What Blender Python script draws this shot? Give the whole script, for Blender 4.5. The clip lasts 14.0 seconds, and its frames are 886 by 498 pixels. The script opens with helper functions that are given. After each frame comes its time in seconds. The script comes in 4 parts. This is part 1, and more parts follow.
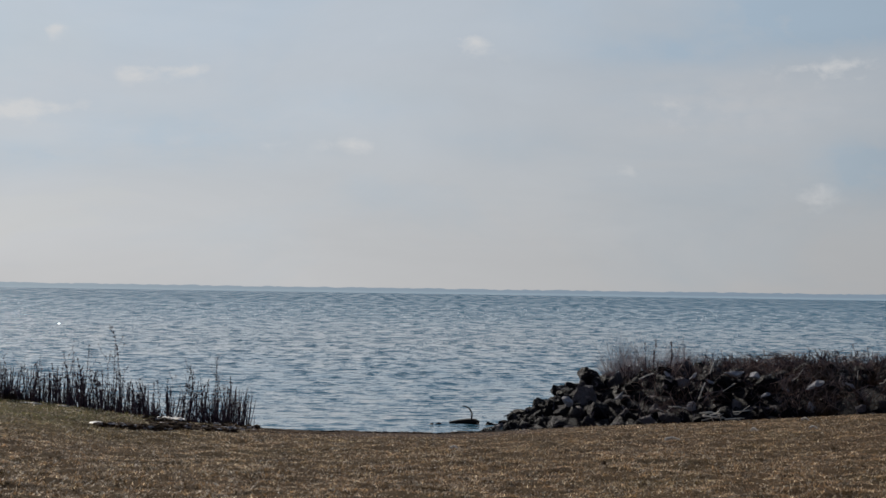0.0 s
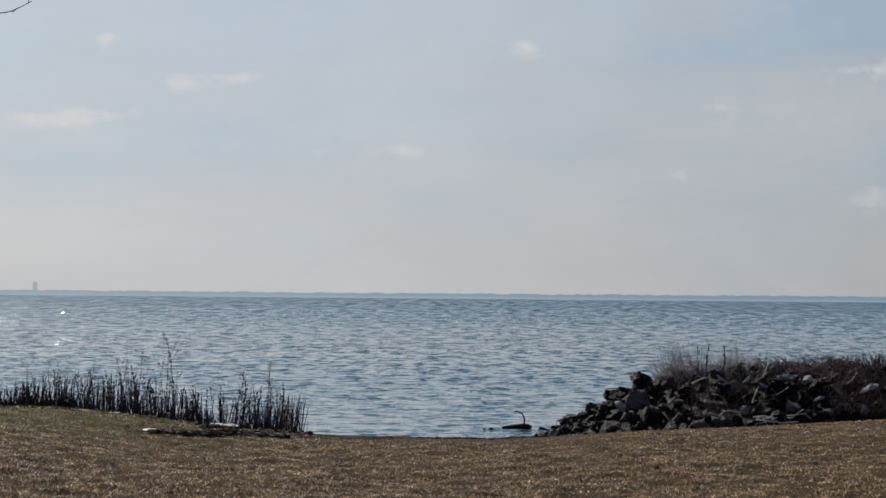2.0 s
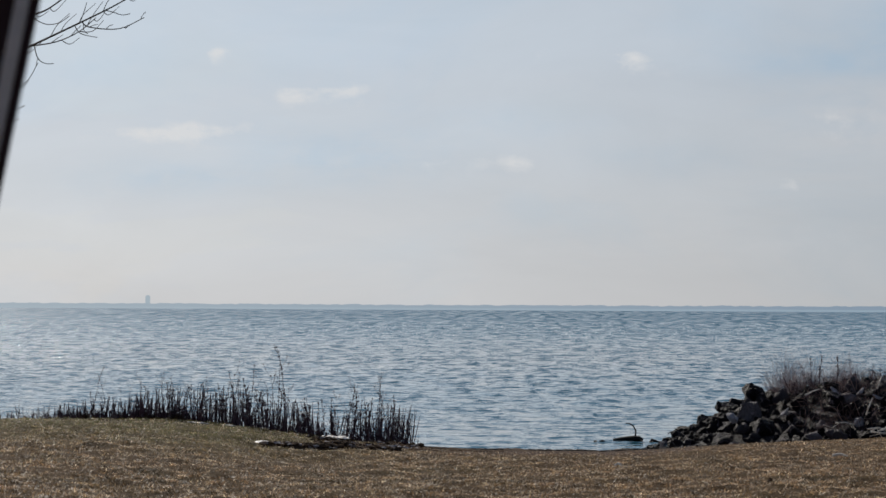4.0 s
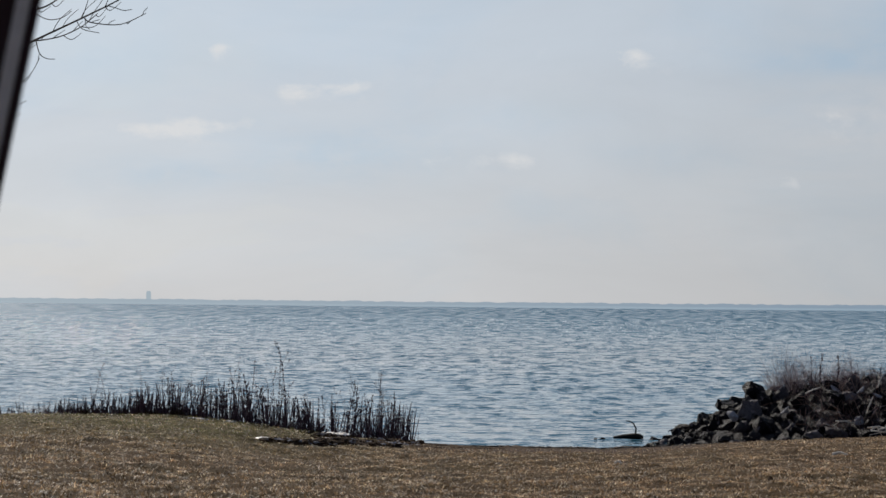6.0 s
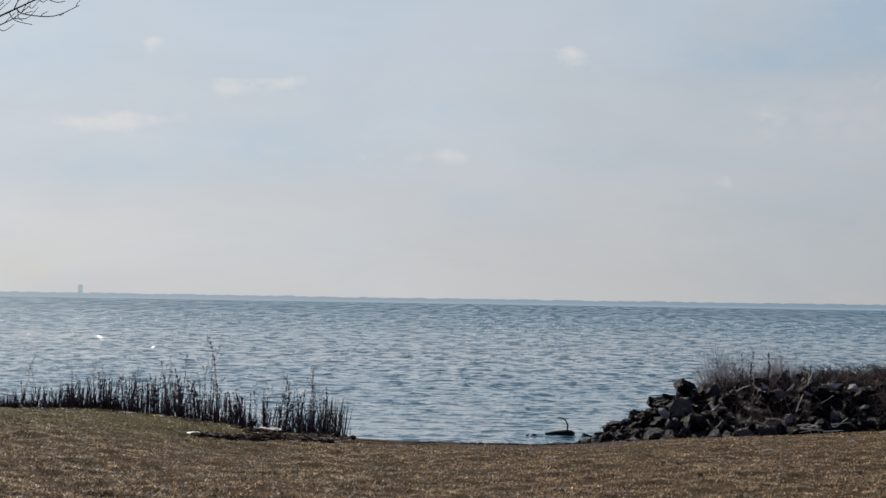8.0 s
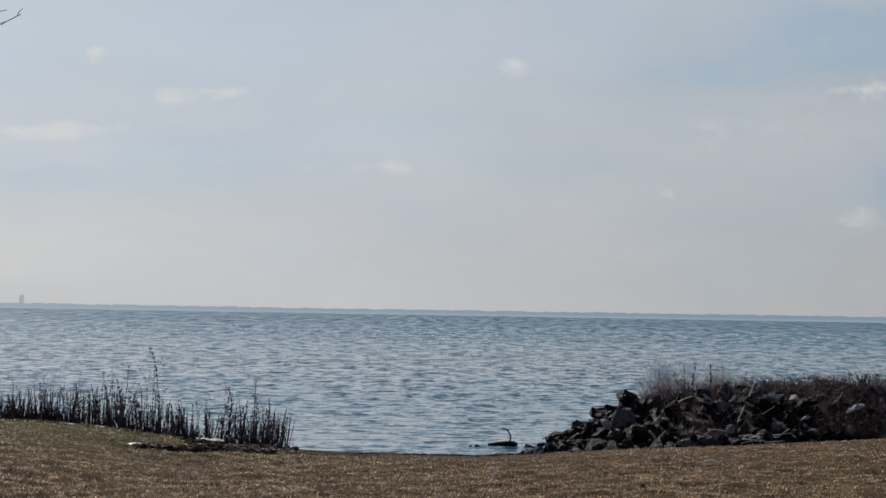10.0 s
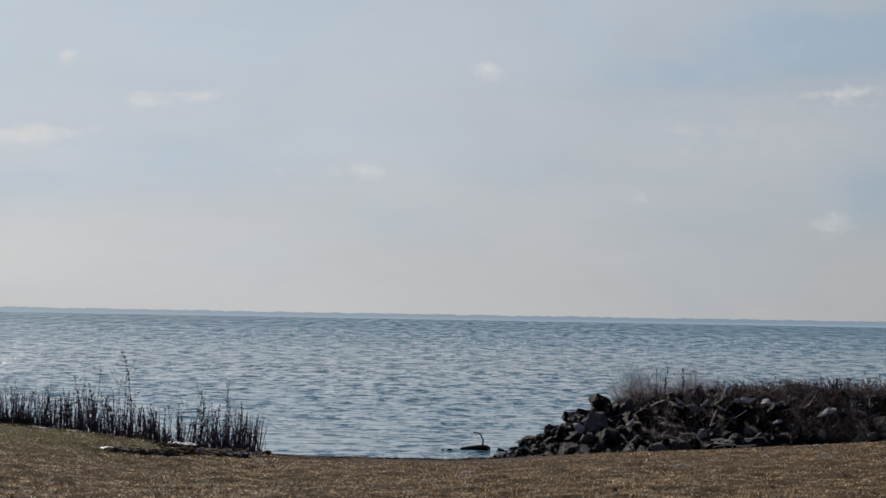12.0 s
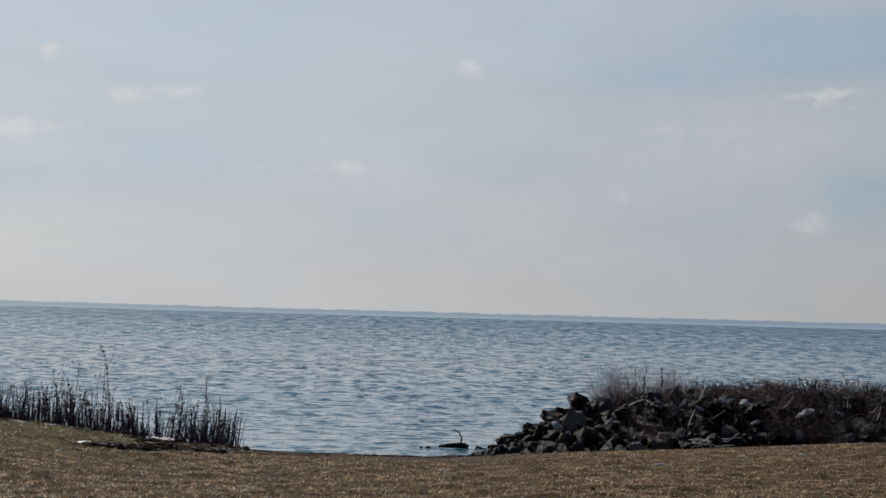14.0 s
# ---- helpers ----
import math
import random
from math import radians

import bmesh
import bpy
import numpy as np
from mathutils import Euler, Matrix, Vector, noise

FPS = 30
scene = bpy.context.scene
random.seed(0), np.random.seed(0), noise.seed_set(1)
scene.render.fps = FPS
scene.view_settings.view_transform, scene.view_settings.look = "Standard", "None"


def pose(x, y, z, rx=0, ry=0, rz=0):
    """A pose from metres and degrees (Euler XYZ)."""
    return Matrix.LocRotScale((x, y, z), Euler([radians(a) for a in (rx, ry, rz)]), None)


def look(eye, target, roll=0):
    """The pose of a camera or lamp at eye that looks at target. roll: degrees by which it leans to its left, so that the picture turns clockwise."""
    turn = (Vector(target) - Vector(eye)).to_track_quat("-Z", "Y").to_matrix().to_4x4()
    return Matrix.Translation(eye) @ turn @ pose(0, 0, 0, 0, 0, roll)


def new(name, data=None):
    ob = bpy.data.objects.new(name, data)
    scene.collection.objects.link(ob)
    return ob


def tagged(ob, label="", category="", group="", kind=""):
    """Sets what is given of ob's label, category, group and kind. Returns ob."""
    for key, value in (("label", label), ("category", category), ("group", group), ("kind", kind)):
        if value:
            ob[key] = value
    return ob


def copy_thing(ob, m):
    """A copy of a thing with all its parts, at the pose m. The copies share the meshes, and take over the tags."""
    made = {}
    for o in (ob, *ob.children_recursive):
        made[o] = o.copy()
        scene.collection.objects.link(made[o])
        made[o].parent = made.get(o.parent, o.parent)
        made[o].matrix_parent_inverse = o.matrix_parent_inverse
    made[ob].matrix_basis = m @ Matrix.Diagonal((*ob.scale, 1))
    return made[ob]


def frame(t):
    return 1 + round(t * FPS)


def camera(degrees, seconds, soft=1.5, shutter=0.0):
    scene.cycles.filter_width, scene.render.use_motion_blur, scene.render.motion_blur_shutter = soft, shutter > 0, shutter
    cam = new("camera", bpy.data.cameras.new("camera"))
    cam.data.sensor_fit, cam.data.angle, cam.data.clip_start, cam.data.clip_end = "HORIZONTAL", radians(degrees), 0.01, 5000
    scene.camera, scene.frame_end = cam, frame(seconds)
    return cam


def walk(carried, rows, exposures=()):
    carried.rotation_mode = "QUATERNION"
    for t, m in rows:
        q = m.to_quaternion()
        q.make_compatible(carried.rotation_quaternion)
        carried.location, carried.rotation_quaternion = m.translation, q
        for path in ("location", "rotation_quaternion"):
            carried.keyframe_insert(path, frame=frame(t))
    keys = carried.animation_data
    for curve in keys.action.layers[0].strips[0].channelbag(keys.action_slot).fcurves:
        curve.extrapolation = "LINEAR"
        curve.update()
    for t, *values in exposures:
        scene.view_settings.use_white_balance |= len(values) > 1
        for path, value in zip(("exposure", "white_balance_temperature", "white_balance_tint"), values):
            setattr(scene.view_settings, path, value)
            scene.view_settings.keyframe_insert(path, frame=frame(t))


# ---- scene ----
# The camera turns in the hand about a pivot a little behind the lens; rows: seconds, pitch, roll, yaw in degrees.
cam = camera(24.0, 14.0, soft=1.5)
EYE, ARM = 1.5, 0.11
TURNS = [
    (0, 1.204, -0.877, -0.018),
    (0.5, 1.198, -0.841, 0.049),
    (1, 1.210, -0.731, 0.277),
    (1.5, 1.252, -0.507, 0.606),
    (2, 1.333, -0.499, 1.397),
    (2.5, 1.464, -0.476, 2.840),
    (3, 1.606, -0.349, 3.745),
    (3.5, 1.642, -0.196, 4.188),
    (3.7, 1.652, -0.226, 4.303),
    (5.8, 1.558, -0.416, 4.599),
    (6, 1.559, -0.534, 4.433),
    (6.5, 1.541, -0.702, 3.981),
    (7, 1.495, -0.654, 3.607),
    (7.5, 1.495, -0.625, 3.186),
    (8, 1.468, -0.924, 2.600),
    (8.5, 1.479, -0.857, 1.743),
    (9, 1.578, -0.867, 1.509),
    (9.2, 1.628, -0.897, 1.447),
    (11.3, 1.902, -0.997, 0.438),
    (11.5, 1.902, -0.997, 0.408),
    (12, 1.912, -1.028, 0.293),
    (12.5, 1.936, -1.103, 0.103),
    (13, 1.929, -1.394, -0.067),
    (13.5, 1.919, -1.507, -0.179),
    (14, 1.855, -1.585, -0.266),
]
walk(cam, [(t, pose(-ARM * math.sin(radians(yaw)), ARM * (math.cos(radians(yaw)) - 1), EYE, 90 + pitch, roll, yaw)) for t, pitch, roll, yaw in TURNS],
     [(0, 0.0), (1.5, 0.02), (3.0, 0.09), (3.5, 0.13), (6.0, 0.18), (7.5, 0.17), (8.0, 0.14), (9.0, 0.05), (12.0, 0.04), (14.0, 0.02)])
# a small lens set on the distance: the frame of the windscreen close by is out of focus
cam.data.dof.use_dof, cam.data.dof.focus_distance, cam.data.dof.aperture_fstop = True, 40.0, 44.0

# ---- light: a veiled sun ahead and to the left, thin high cloud over a pale sky ----
SUN_UP, SUN_LEFT = 33.0, 29.0
WATER_Z = -1.1


class Nodes:
    """A short way to write node trees."""

    def __init__(self, tree):
        self.tree = tree
        tree.nodes.clear()

    def add(self, kind, *links, **settings):
        node = self.tree.nodes.new(kind)
        for key, value in settings.items():
            if key == "operation":
                node.operation = value
            elif key == "blend_type":
                node.blend_type = value
            elif key == "data_type":
                node.data_type = value
        for socket, value in links:
            self.put(node.inputs[socket], value)
        return node

    def put(self, socket, value):
        if isinstance(value, bpy.types.NodeSocket):
            self.tree.links.new(value, socket)
        else:
            socket.default_value = value

    def math(self, op, a, b=0.0, c=0.0):
        return self.add("ShaderNodeMath", (0, a), (1, b), (2, c), operation=op).outputs[0]

    def mix(self, fac, a, b, blend="MIX"):
        node = self.add("ShaderNodeMix", data_type="RGBA", blend_type=blend)
        for socket, value in ((0, fac), (6, a), (7, b)):
            self.put(node.inputs[socket], value if isinstance(value, bpy.types.NodeSocket) or socket == 0 else (*value, 1.0) if len(value) == 3 else value)
        return node.outputs[2]

    def noise(self, vector, scale, detail=4.0, rough=0.55, warp=0.0):
        return self.add("ShaderNodeTexNoise", ("Vector", vector), ("Scale", scale), ("Detail", detail), ("Roughness", rough), ("Distortion", warp)).outputs[0]

    def ramp(self, fac, lo, hi):
        node = self.add("ShaderNodeMapRange", ("Value", fac), ("From Min", lo), ("From Max", hi))
        return node.outputs[0]

    def scaled(self, vector, x, y, z):
        return self.add("ShaderNodeVectorMath", (0, vector), (1, (x, y, z)), operation="MULTIPLY").outputs[0]

    def bump(self, height, strength, distance, normal=None):
        node = self.add("ShaderNodeBump", ("Height", height), ("Strength", strength), ("Distance", distance))
        if normal:
            self.put(node.inputs["Normal"], normal)
        return node.outputs[0]


def make_world():
    world = bpy.data.worlds.new("sky")
    world.use_nodes = True
    scene.world = world
    n = Nodes(world.node_tree)
    ray = n.add("ShaderNodeTexCoord").outputs["Generated"]
    sky = n.tree.nodes.new("ShaderNodeTexSky")
    sky.sky_type, sky.sun_disc = "NISHITA", False
    sky.sun_elevation, sky.sun_rotation = radians(SUN_UP), radians(-SUN_LEFT)
    sky.air_density, sky.dust_density, sky.ozone_density = 1.0, 0.8, 3.0
    split = n.add("ShaderNodeSeparateXYZ", (0, ray))
    x, y, z = split.outputs
    depth = n.math("MAXIMUM", y, 0.05)
    across, up = n.math("DIVIDE", x, depth), n.math("DIVIDE", z, depth)
    # the veil is thicker and brighter towards the sun
    s = Vector((-math.sin(radians(SUN_LEFT)) * math.cos(radians(SUN_UP)), math.cos(radians(SUN_LEFT)) * math.cos(radians(SUN_UP)), math.sin(radians(SUN_UP))))
    near_sun = n.add("ShaderNodeVectorMath", (0, ray), (1, s), operation="DOT_PRODUCT").outputs["Value"]
    # thin cloud in wide soft sheets, thicker towards the horizon
    sheet = n.noise(n.scaled(ray, 3.0, 3.0, 9.0), 1.6, 5.0, 0.55, 0.4)
    veil = n.math("ADD", n.math("MULTIPLY", n.ramp(sheet, 0.36, 0.66), VEIL_VARIES), n.ramp(z, 0.34, 0.08))
    veil = n.math("MINIMUM", n.math("MULTIPLY", veil, 0.90), 0.95)
    fade = n.math("MULTIPLY", n.ramp(near_sun, 0.92, 0.50), n.ramp(z, 0.11, 0.26))
    veil = n.math("MULTIPLY", veil, n.math("SUBTRACT", 1.0, n.math("MULTIPLY", fade, 0.75)))
    clear = n.mix(1.0, sky.outputs[0], (SKY_GAIN, SKY_GAIN, SKY_GAIN), "MULTIPLY")
    low = n.mix(n.ramp(z, 0.0, 0.12), CLOUD_LOW, CLOUD_HIGH)
    glow = n.math("ADD", n.math("ADD", 0.34, n.math("MULTIPLY", n.ramp(near_sun, -0.2, 0.98), 0.54)), n.math("MULTIPLY", n.math("POWER", n.math("MAXIMUM", near_sun, 0.0), 6.0), 0.42))
    glow = n.math("SUBTRACT", glow, n.math("MULTIPLY", n.ramp(near_sun, 0.775, 0.62), 0.075))
    low = n.mix(1.0, low, n.add("ShaderNodeCombineXYZ", (0, glow), (1, glow), (2, glow)).outputs[0], "MULTIPLY")
    mottle = n.math("ADD", 0.90, n.math("MULTIPLY", n.noise(n.scaled(ray, 1.0, 1.0, 3.0), 7.0, 5.0, 0.6, 0.5), 0.20))
    low = n.mix(1.0, low, n.add("ShaderNodeCombineXYZ", (0, mottle), (1, mottle), (2, mottle)).outputs[0], "MULTIPLY")
    # thinner places, where the blue comes through
    gap = n.ramp(n.noise(n.scaled(ray, 1.0, 1.0, 2.6), 5.5, 6.0, 0.6, 0.6), 0.48, 0.74)
    rag = n.noise(n.scaled(ray, 1.0, 1.0, 1.7), 70.0, 6.0, 0.6, 0.2)
    warp = n.add("ShaderNodeSeparateXYZ", (0, n.add("ShaderNodeTexNoise", ("Vector", n.scaled(ray, 1.0, 1.0, 1.6)), ("Scale", 22.0), ("Detail", 4.0)).outputs["Color"])).outputs
    across = n.math("ADD", across, n.math("MULTIPLY", n.math("SUBTRACT", warp[0], 0.5), 0.030))
    up = n.math("ADD", up, n.math("MULTIPLY", n.math("SUBTRACT", warp[1], 0.5), 0.014))

    def gather(spots, domed=False):
        """Soft heaps; a domed one ends sharply above and fades out below."""
        total = 0.0
        for u, v, wide, high, thick in spots:
            du, dv = n.math("DIVIDE", n.math("SUBTRACT", across, u), wide), n.math("DIVIDE", n.math("SUBTRACT", up, v), high)
            if domed:
                dv = n.math("MULTIPLY", dv, n.math("ADD", 0.65, n.math("MULTIPLY", n.math("GREATER_THAN", dv, 0.0), 0.9)))
            far = n.math("ADD", n.math("MULTIPLY", du, du), n.math("MULTIPLY", dv, dv))
            total = n.math("ADD", total, n.math("MULTIPLY", n.math("EXPONENT", n.math("MULTIPLY", far, -1.0)), thick))
        return total

    gap = n.math("MINIMUM", n.math("ADD", n.math("MULTIPLY", gap, 0.6), n.math("MULTIPLY", gather(THIN), n.ramp(rag, 0.05, 0.62))), 2.2)
    low = n.mix(1.0, low, n.mix(gap, (1.0, 1.0, 1.0), (0.835, 0.945, 1.03)), "MULTIPLY")
    colour = n.mix(veil, clear, low)
    # small torn puffs and a few broad pale banks
    bank = n.math("MULTIPLY", gather(BANKS), n.ramp(rag, 0.15, 0.75))
    colour = n.mix(n.math("MINIMUM", n.math("MULTIPLY", bank, 0.30), 0.5), colour, BANK_COLOUR)
    mass = gather(PUFFS, True)
    torn = n.math("ADD", n.math("SUBTRACT", mass, 0.50), n.math("MULTIPLY", n.math("SUBTRACT", rag, 0.5), 3.6))
    puff = n.math("MULTIPLY", n.math("MULTIPLY", n.ramp(torn, -0.05, 0.85), n.math("MINIMUM", mass, 1.0)), 0.62)
    colour = n.mix(puff, colour, PUFF_COLOUR)
    back = n.add("ShaderNodeBackground", ("Color", colour), ("Strength", 1.0))
    n.add("ShaderNodeOutputWorld", ("Surface", back.outputs[0]))
    lamp = bpy.data.lights.new("sun", "SUN")
    lamp.energy, lamp.angle, lamp.color = SUN_POWER, radians(3.5), (1.0, 0.93, 0.83)
    sun = new("sun", lamp)
    sun.matrix_world = look(s * 100, (0, 0, 0))


VEIL_VARIES, SKY_GAIN, SUN_POWER = 0.55, 0.058, 3.7
CLOUD_LOW, CLOUD_HIGH = (0.588, 0.600, 0.620), (0.520, 0.574, 0.640)
PUFF_COLOUR, BANK_COLOUR = (0.66, 0.655, 0.65), (0.585, 0.570, 0.570)
# clouds and gaps: bearing and height as slopes, half width, half height, thickness
PUFFS = [(0.014, 0.121, 0.015, 0.0050, 1.25), (-0.146, 0.105, 0.015, 0.0050, 1.15), (-0.122, 0.106, 0.011, 0.0045, 0.8),
         (-0.194, 0.087, 0.026, 0.0045, 1.1), (-0.226, 0.084, 0.024, 0.0045, 0.95), (-0.048, 0.070, 0.020, 0.0050, 0.85), (-0.086, 0.069, 0.010, 0.003, 0.7),
         (0.176, 0.052, 0.014, 0.007, 0.7), (0.196, 0.112, 0.016, 0.008, 1.0), (0.168, 0.111, 0.022, 0.004, 0.75), (-0.192, 0.124, 0.007, 0.004, 1.3),
         (0.000, 0.055, 0.008, 0.003, 0.5), (0.090, 0.060, 0.012, 0.004, 0.5), (0.112, 0.088, 0.016, 0.006, 0.5), (-0.028, 0.125, 0.018, 0.004, 0.35)]
BANKS = [(0.14, 0.090, 0.055, 0.018, 1.3), (-0.02, 0.10, 0.05, 0.02, 0.4), (-0.15, 0.045, 0.07, 0.015, 0.5), (0.06, 0.03, 0.09, 0.012, 0.5), (-0.20, 0.10, 0.06, 0.03, 0.5)]
THIN = [(0.19, 0.136, 0.055, 0.012, 2.6), (0.205, 0.064, 0.030, 0.013, 1.5), (-0.125, 0.072, 0.050, 0.014, 0.8), (-0.215, 0.062, 0.040, 0.010, 0.7),
        (-0.04, 0.090, 0.045, 0.010, 0.45), (0.11, 0.118, 0.045, 0.009, 1.0), (-0.24, 0.118, 0.035, 0.014, 0.35), (0.03, 0.072, 0.040, 0.008, 0.4)]
make_world()


# ---- materials ----
def material(name, build):
    mat = bpy.data.materials.new(name)
    mat.use_nodes = True
    n = Nodes(mat.node_tree)
    shader = build(n)
    n.add("ShaderNodeOutputMaterial", ("Surface", shader))
    return mat


def surface(n, colour, rough, normal=None, metal=0.0, ior=1.45, specular=0.5):
    node = n.add("ShaderNodeBsdfPrincipled", ("Roughness", rough), ("Metallic", metal), ("IOR", ior), ("Specular IOR Level", specular))
    n.put(node.inputs["Base Color"], colour if isinstance(colour, bpy.types.NodeSocket) else (*colour, 1.0))
    if normal:
        n.put(node.inputs["Normal"], normal)
    return node.outputs[0]


def place(n):
    return n.add("ShaderNodeNewGeometry").outputs["Position"]


def own(n):
    return n.add("ShaderNodeTexCoord").outputs["Object"]


def each(n):
    return n.add("ShaderNodeObjectInfo").outputs["Random"]


def island(n):
    return n.add("ShaderNodeNewGeometry").outputs["Random Per Island"]


def turf(n):
    p = place(n)
    fine, mid, wide = n.noise(p, 48.0, 6.0, 0.75), n.noise(p, 3.2, 5.0, 0.6), n.noise(p, 0.45, 3.0)
    straw = n.mix(n.ramp(fine, 0.35, 0.68), (0.044, 0.028, 0.015), (0.195, 0.128, 0.073))
    straw = n.mix(n.math("MULTIPLY", n.ramp(mid, 0.45, 0.72), 0.55), straw, (0.060, 0.038, 0.020))
    sx, sy, sz = n.add("ShaderNodeSeparateXYZ", (0, p)).outputs
    west = n.math("MULTIPLY", n.ramp(sx, -2.8, -6.0), n.ramp(sy, 27.5, 33.5))
    green = n.math("MULTIPLY", n.math("ADD", n.math("MULTIPLY", west, 0.55), n.math("MULTIPLY", n.ramp(wide, 0.5, 0.72), 0.2)), n.ramp(fine, 0.3, 0.6))
    colour = n.mix(green, straw, (0.085, 0.095, 0.022))
    # darker patches, set by noise
    dark_patch = n.ramp(n.add("ShaderNodeMath", (0, n.noise(n.scaled(p, 0.8, 1.0, 0.0), 2.0, 3.0, 0.6)), (1, n.math("MULTIPLY", n.noise(p, 9.0, 3.0, 0.6), 0.5)), operation="ADD").outputs[0], 0.82, 0.64)
    colour = n.mix(n.math("MULTIPLY", dark_patch, 0.32), colour, (0.034, 0.019, 0.009))
    # bare earth along the beach, wet close to the water
    beach = n.math("MULTIPLY", n.math("MULTIPLY", n.ramp(sx, -3.4, -2.4), n.ramp(sx, 2.6, 1.4)), n.ramp(n.math("ADD", sy, n.math("MULTIPLY", mid, 1.6)), 35.4, 36.4))
    colour = n.mix(beach, colour, n.mix(n.ramp(fine, 0.35, 0.68), (0.055, 0.036, 0.026), (0.125, 0.086, 0.064)))
    wet = n.ramp(n.math("ADD", sz, n.math("MULTIPLY", mid, 0.10)), -0.95, -1.03)
    colour = n.mix(wet, colour, (0.030, 0.023, 0.017))
    return surface(n, colour, 0.9, n.bump(n.math("ADD", fine, mid), 0.8, 0.03), specular=0.05)


def thin_leaf(n, colour, share, rough=0.75, gloss=0.08):
    """A blade that lets part of the light through."""
    front = surface(n, colour, rough, specular=gloss)
    glow = n.add("ShaderNodeBsdfTranslucent", ("Color", colour)).outputs[0]
    return n.add("ShaderNodeMixShader", (0, share), (1, front), (2, glow)).outputs[0]


def blade(n):
    r = island(n)
    colour = n.mix(n.ramp(r, 0.0, 0.6), (0.076, 0.045, 0.023), (0.365, 0.237, 0.130))
    colour = n.mix(n.ramp(r, 0.80, 0.95), colour, (0.88, 0.72, 0.50))
    p = place(n)
    sx, sy, sz = n.add("ShaderNodeSeparateXYZ", (0, p)).outputs
    west = n.math("MULTIPLY", n.ramp(sx, -2.8, -6.0), n.ramp(sy, 27.0, 33.5))
    patch = n.ramp(n.noise(p, 0.5, 3.0), 0.48, 0.70)
    green = n.math("MULTIPLY", n.math("ADD", n.math("MULTIPLY", west, 0.75), n.math("MULTIPLY", patch, 0.22)), n.ramp(n.math("FRACT", n.math("MULTIPLY", r, 7.3)), 0.1, 0.6))
    colour = n.mix(green, colour, (0.10, 0.125, 0.028))
    # blade tone differs by noise, with shade between tussocks painted in
    tussock_shade = n.math("ADD", 0.22, n.math("MULTIPLY", n.ramp(n.math("ADD", n.noise(n.scaled(p, 1.0, 0.5, 0.0), 7.0, 2.0, 0.5), n.math("MULTIPLY", n.noise(n.scaled(p, 0.8, 1.0, 0.0), 2.0, 3.0, 0.6), 0.9)), 0.76, 1.10), 1.45))
    colour = n.mix(1.0, colour, n.add("ShaderNodeCombineXYZ", (0, tussock_shade), (1, tussock_shade), (2, tussock_shade)).outputs[0], "MULTIPLY")
    return thin_leaf(n, colour, 0.4, 0.5, 0.2)


def leaf_litter(n):
    colour = n.mix(island(n), (0.30, 0.215, 0.145), (0.74, 0.63, 0.49))
    return thin_leaf(n, colour, 0.3)


def stone(n):
    p, r = own(n), each(n)
    grain, stain = n.noise(p, 26.0, 6.0, 0.7), n.noise(p, 4.0, 4.0, 0.6, 0.5)
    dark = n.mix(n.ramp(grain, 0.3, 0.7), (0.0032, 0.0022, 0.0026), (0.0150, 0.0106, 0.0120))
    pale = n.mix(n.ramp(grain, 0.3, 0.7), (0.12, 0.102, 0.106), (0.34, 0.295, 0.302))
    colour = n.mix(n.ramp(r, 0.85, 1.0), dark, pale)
    colour = n.mix(n.math("MULTIPLY", n.ramp(stain, 0.58, 0.72), 0.30), colour, (0.046, 0.032, 0.032))
    # random pale patches painted on to pass for sunlit faces
    lit_patch = n.ramp(n.noise(p, 3.4, 6.0, 0.68, 0.8), 0.595, 0.645)
    colour = n.mix(n.math("MULTIPLY", lit_patch, 0.62), colour, (0.34, 0.280, 0.285))
    return surface(n, colour, n.ramp(grain, -0.25, 1.3), n.bump(n.math("ADD", grain, stain), 0.9, 0.05), specular=0.07)


def pale_stone(n):
    p = own(n)
    grain, stain = n.noise(p, 22.0, 6.0, 0.7), n.noise(p, 5.0, 4.0)
    colour = n.mix(n.ramp(grain, 0.3, 0.7), (0.14, 0.130, 0.136), (0.46, 0.438, 0.462))
    colour = n.mix(n.math("MULTIPLY", n.ramp(stain, 0.5, 0.7), 0.6), colour, (0.15, 0.13, 0.11))
    return surface(n, colour, 0.8, n.bump(grain, 0.6, 0.02))


def dead_stem(n):
    p = own(n)
    grain = n.noise(n.scaled(p, 60.0, 60.0, 9.0), 1.0, 4.0)
    colour = n.mix(each(n), (0.056, 0.034, 0.042), (0.200, 0.134, 0.152))
    colour = n.mix(n.ramp(grain, 0.45, 0.75), colour, (0.13, 0.09, 0.06))
    return surface(n, colour, 0.85, specular=0.2)


def seed(n):
    colour = n.mix(island(n), (0.034, 0.019, 0.023), (0.165, 0.104, 0.118))
    return surface(n, colour, 0.9, specular=0.15)


def dry_twig(n):
    colour = n.mix(island(n), (0.26, 0.212, 0.208), (0.56, 0.480, 0.470))
    return surface(n, colour, 0.85, specular=0.2)


def bramble(n):
    r = island(n)
    colour = n.mix(n.math("POWER", r, 2.2), (0.088, 0.058, 0.050), (0.46, 0.330, 0.285))
    return surface(n, colour, 0.9, specular=0.1)


def dry_straw(n):
    colour = n.mix(n.math("POWER", island(n), 1.7), (0.040, 0.025, 0.016), (0.215, 0.138, 0.090))
    return thin_leaf(n, colour, 0.35)


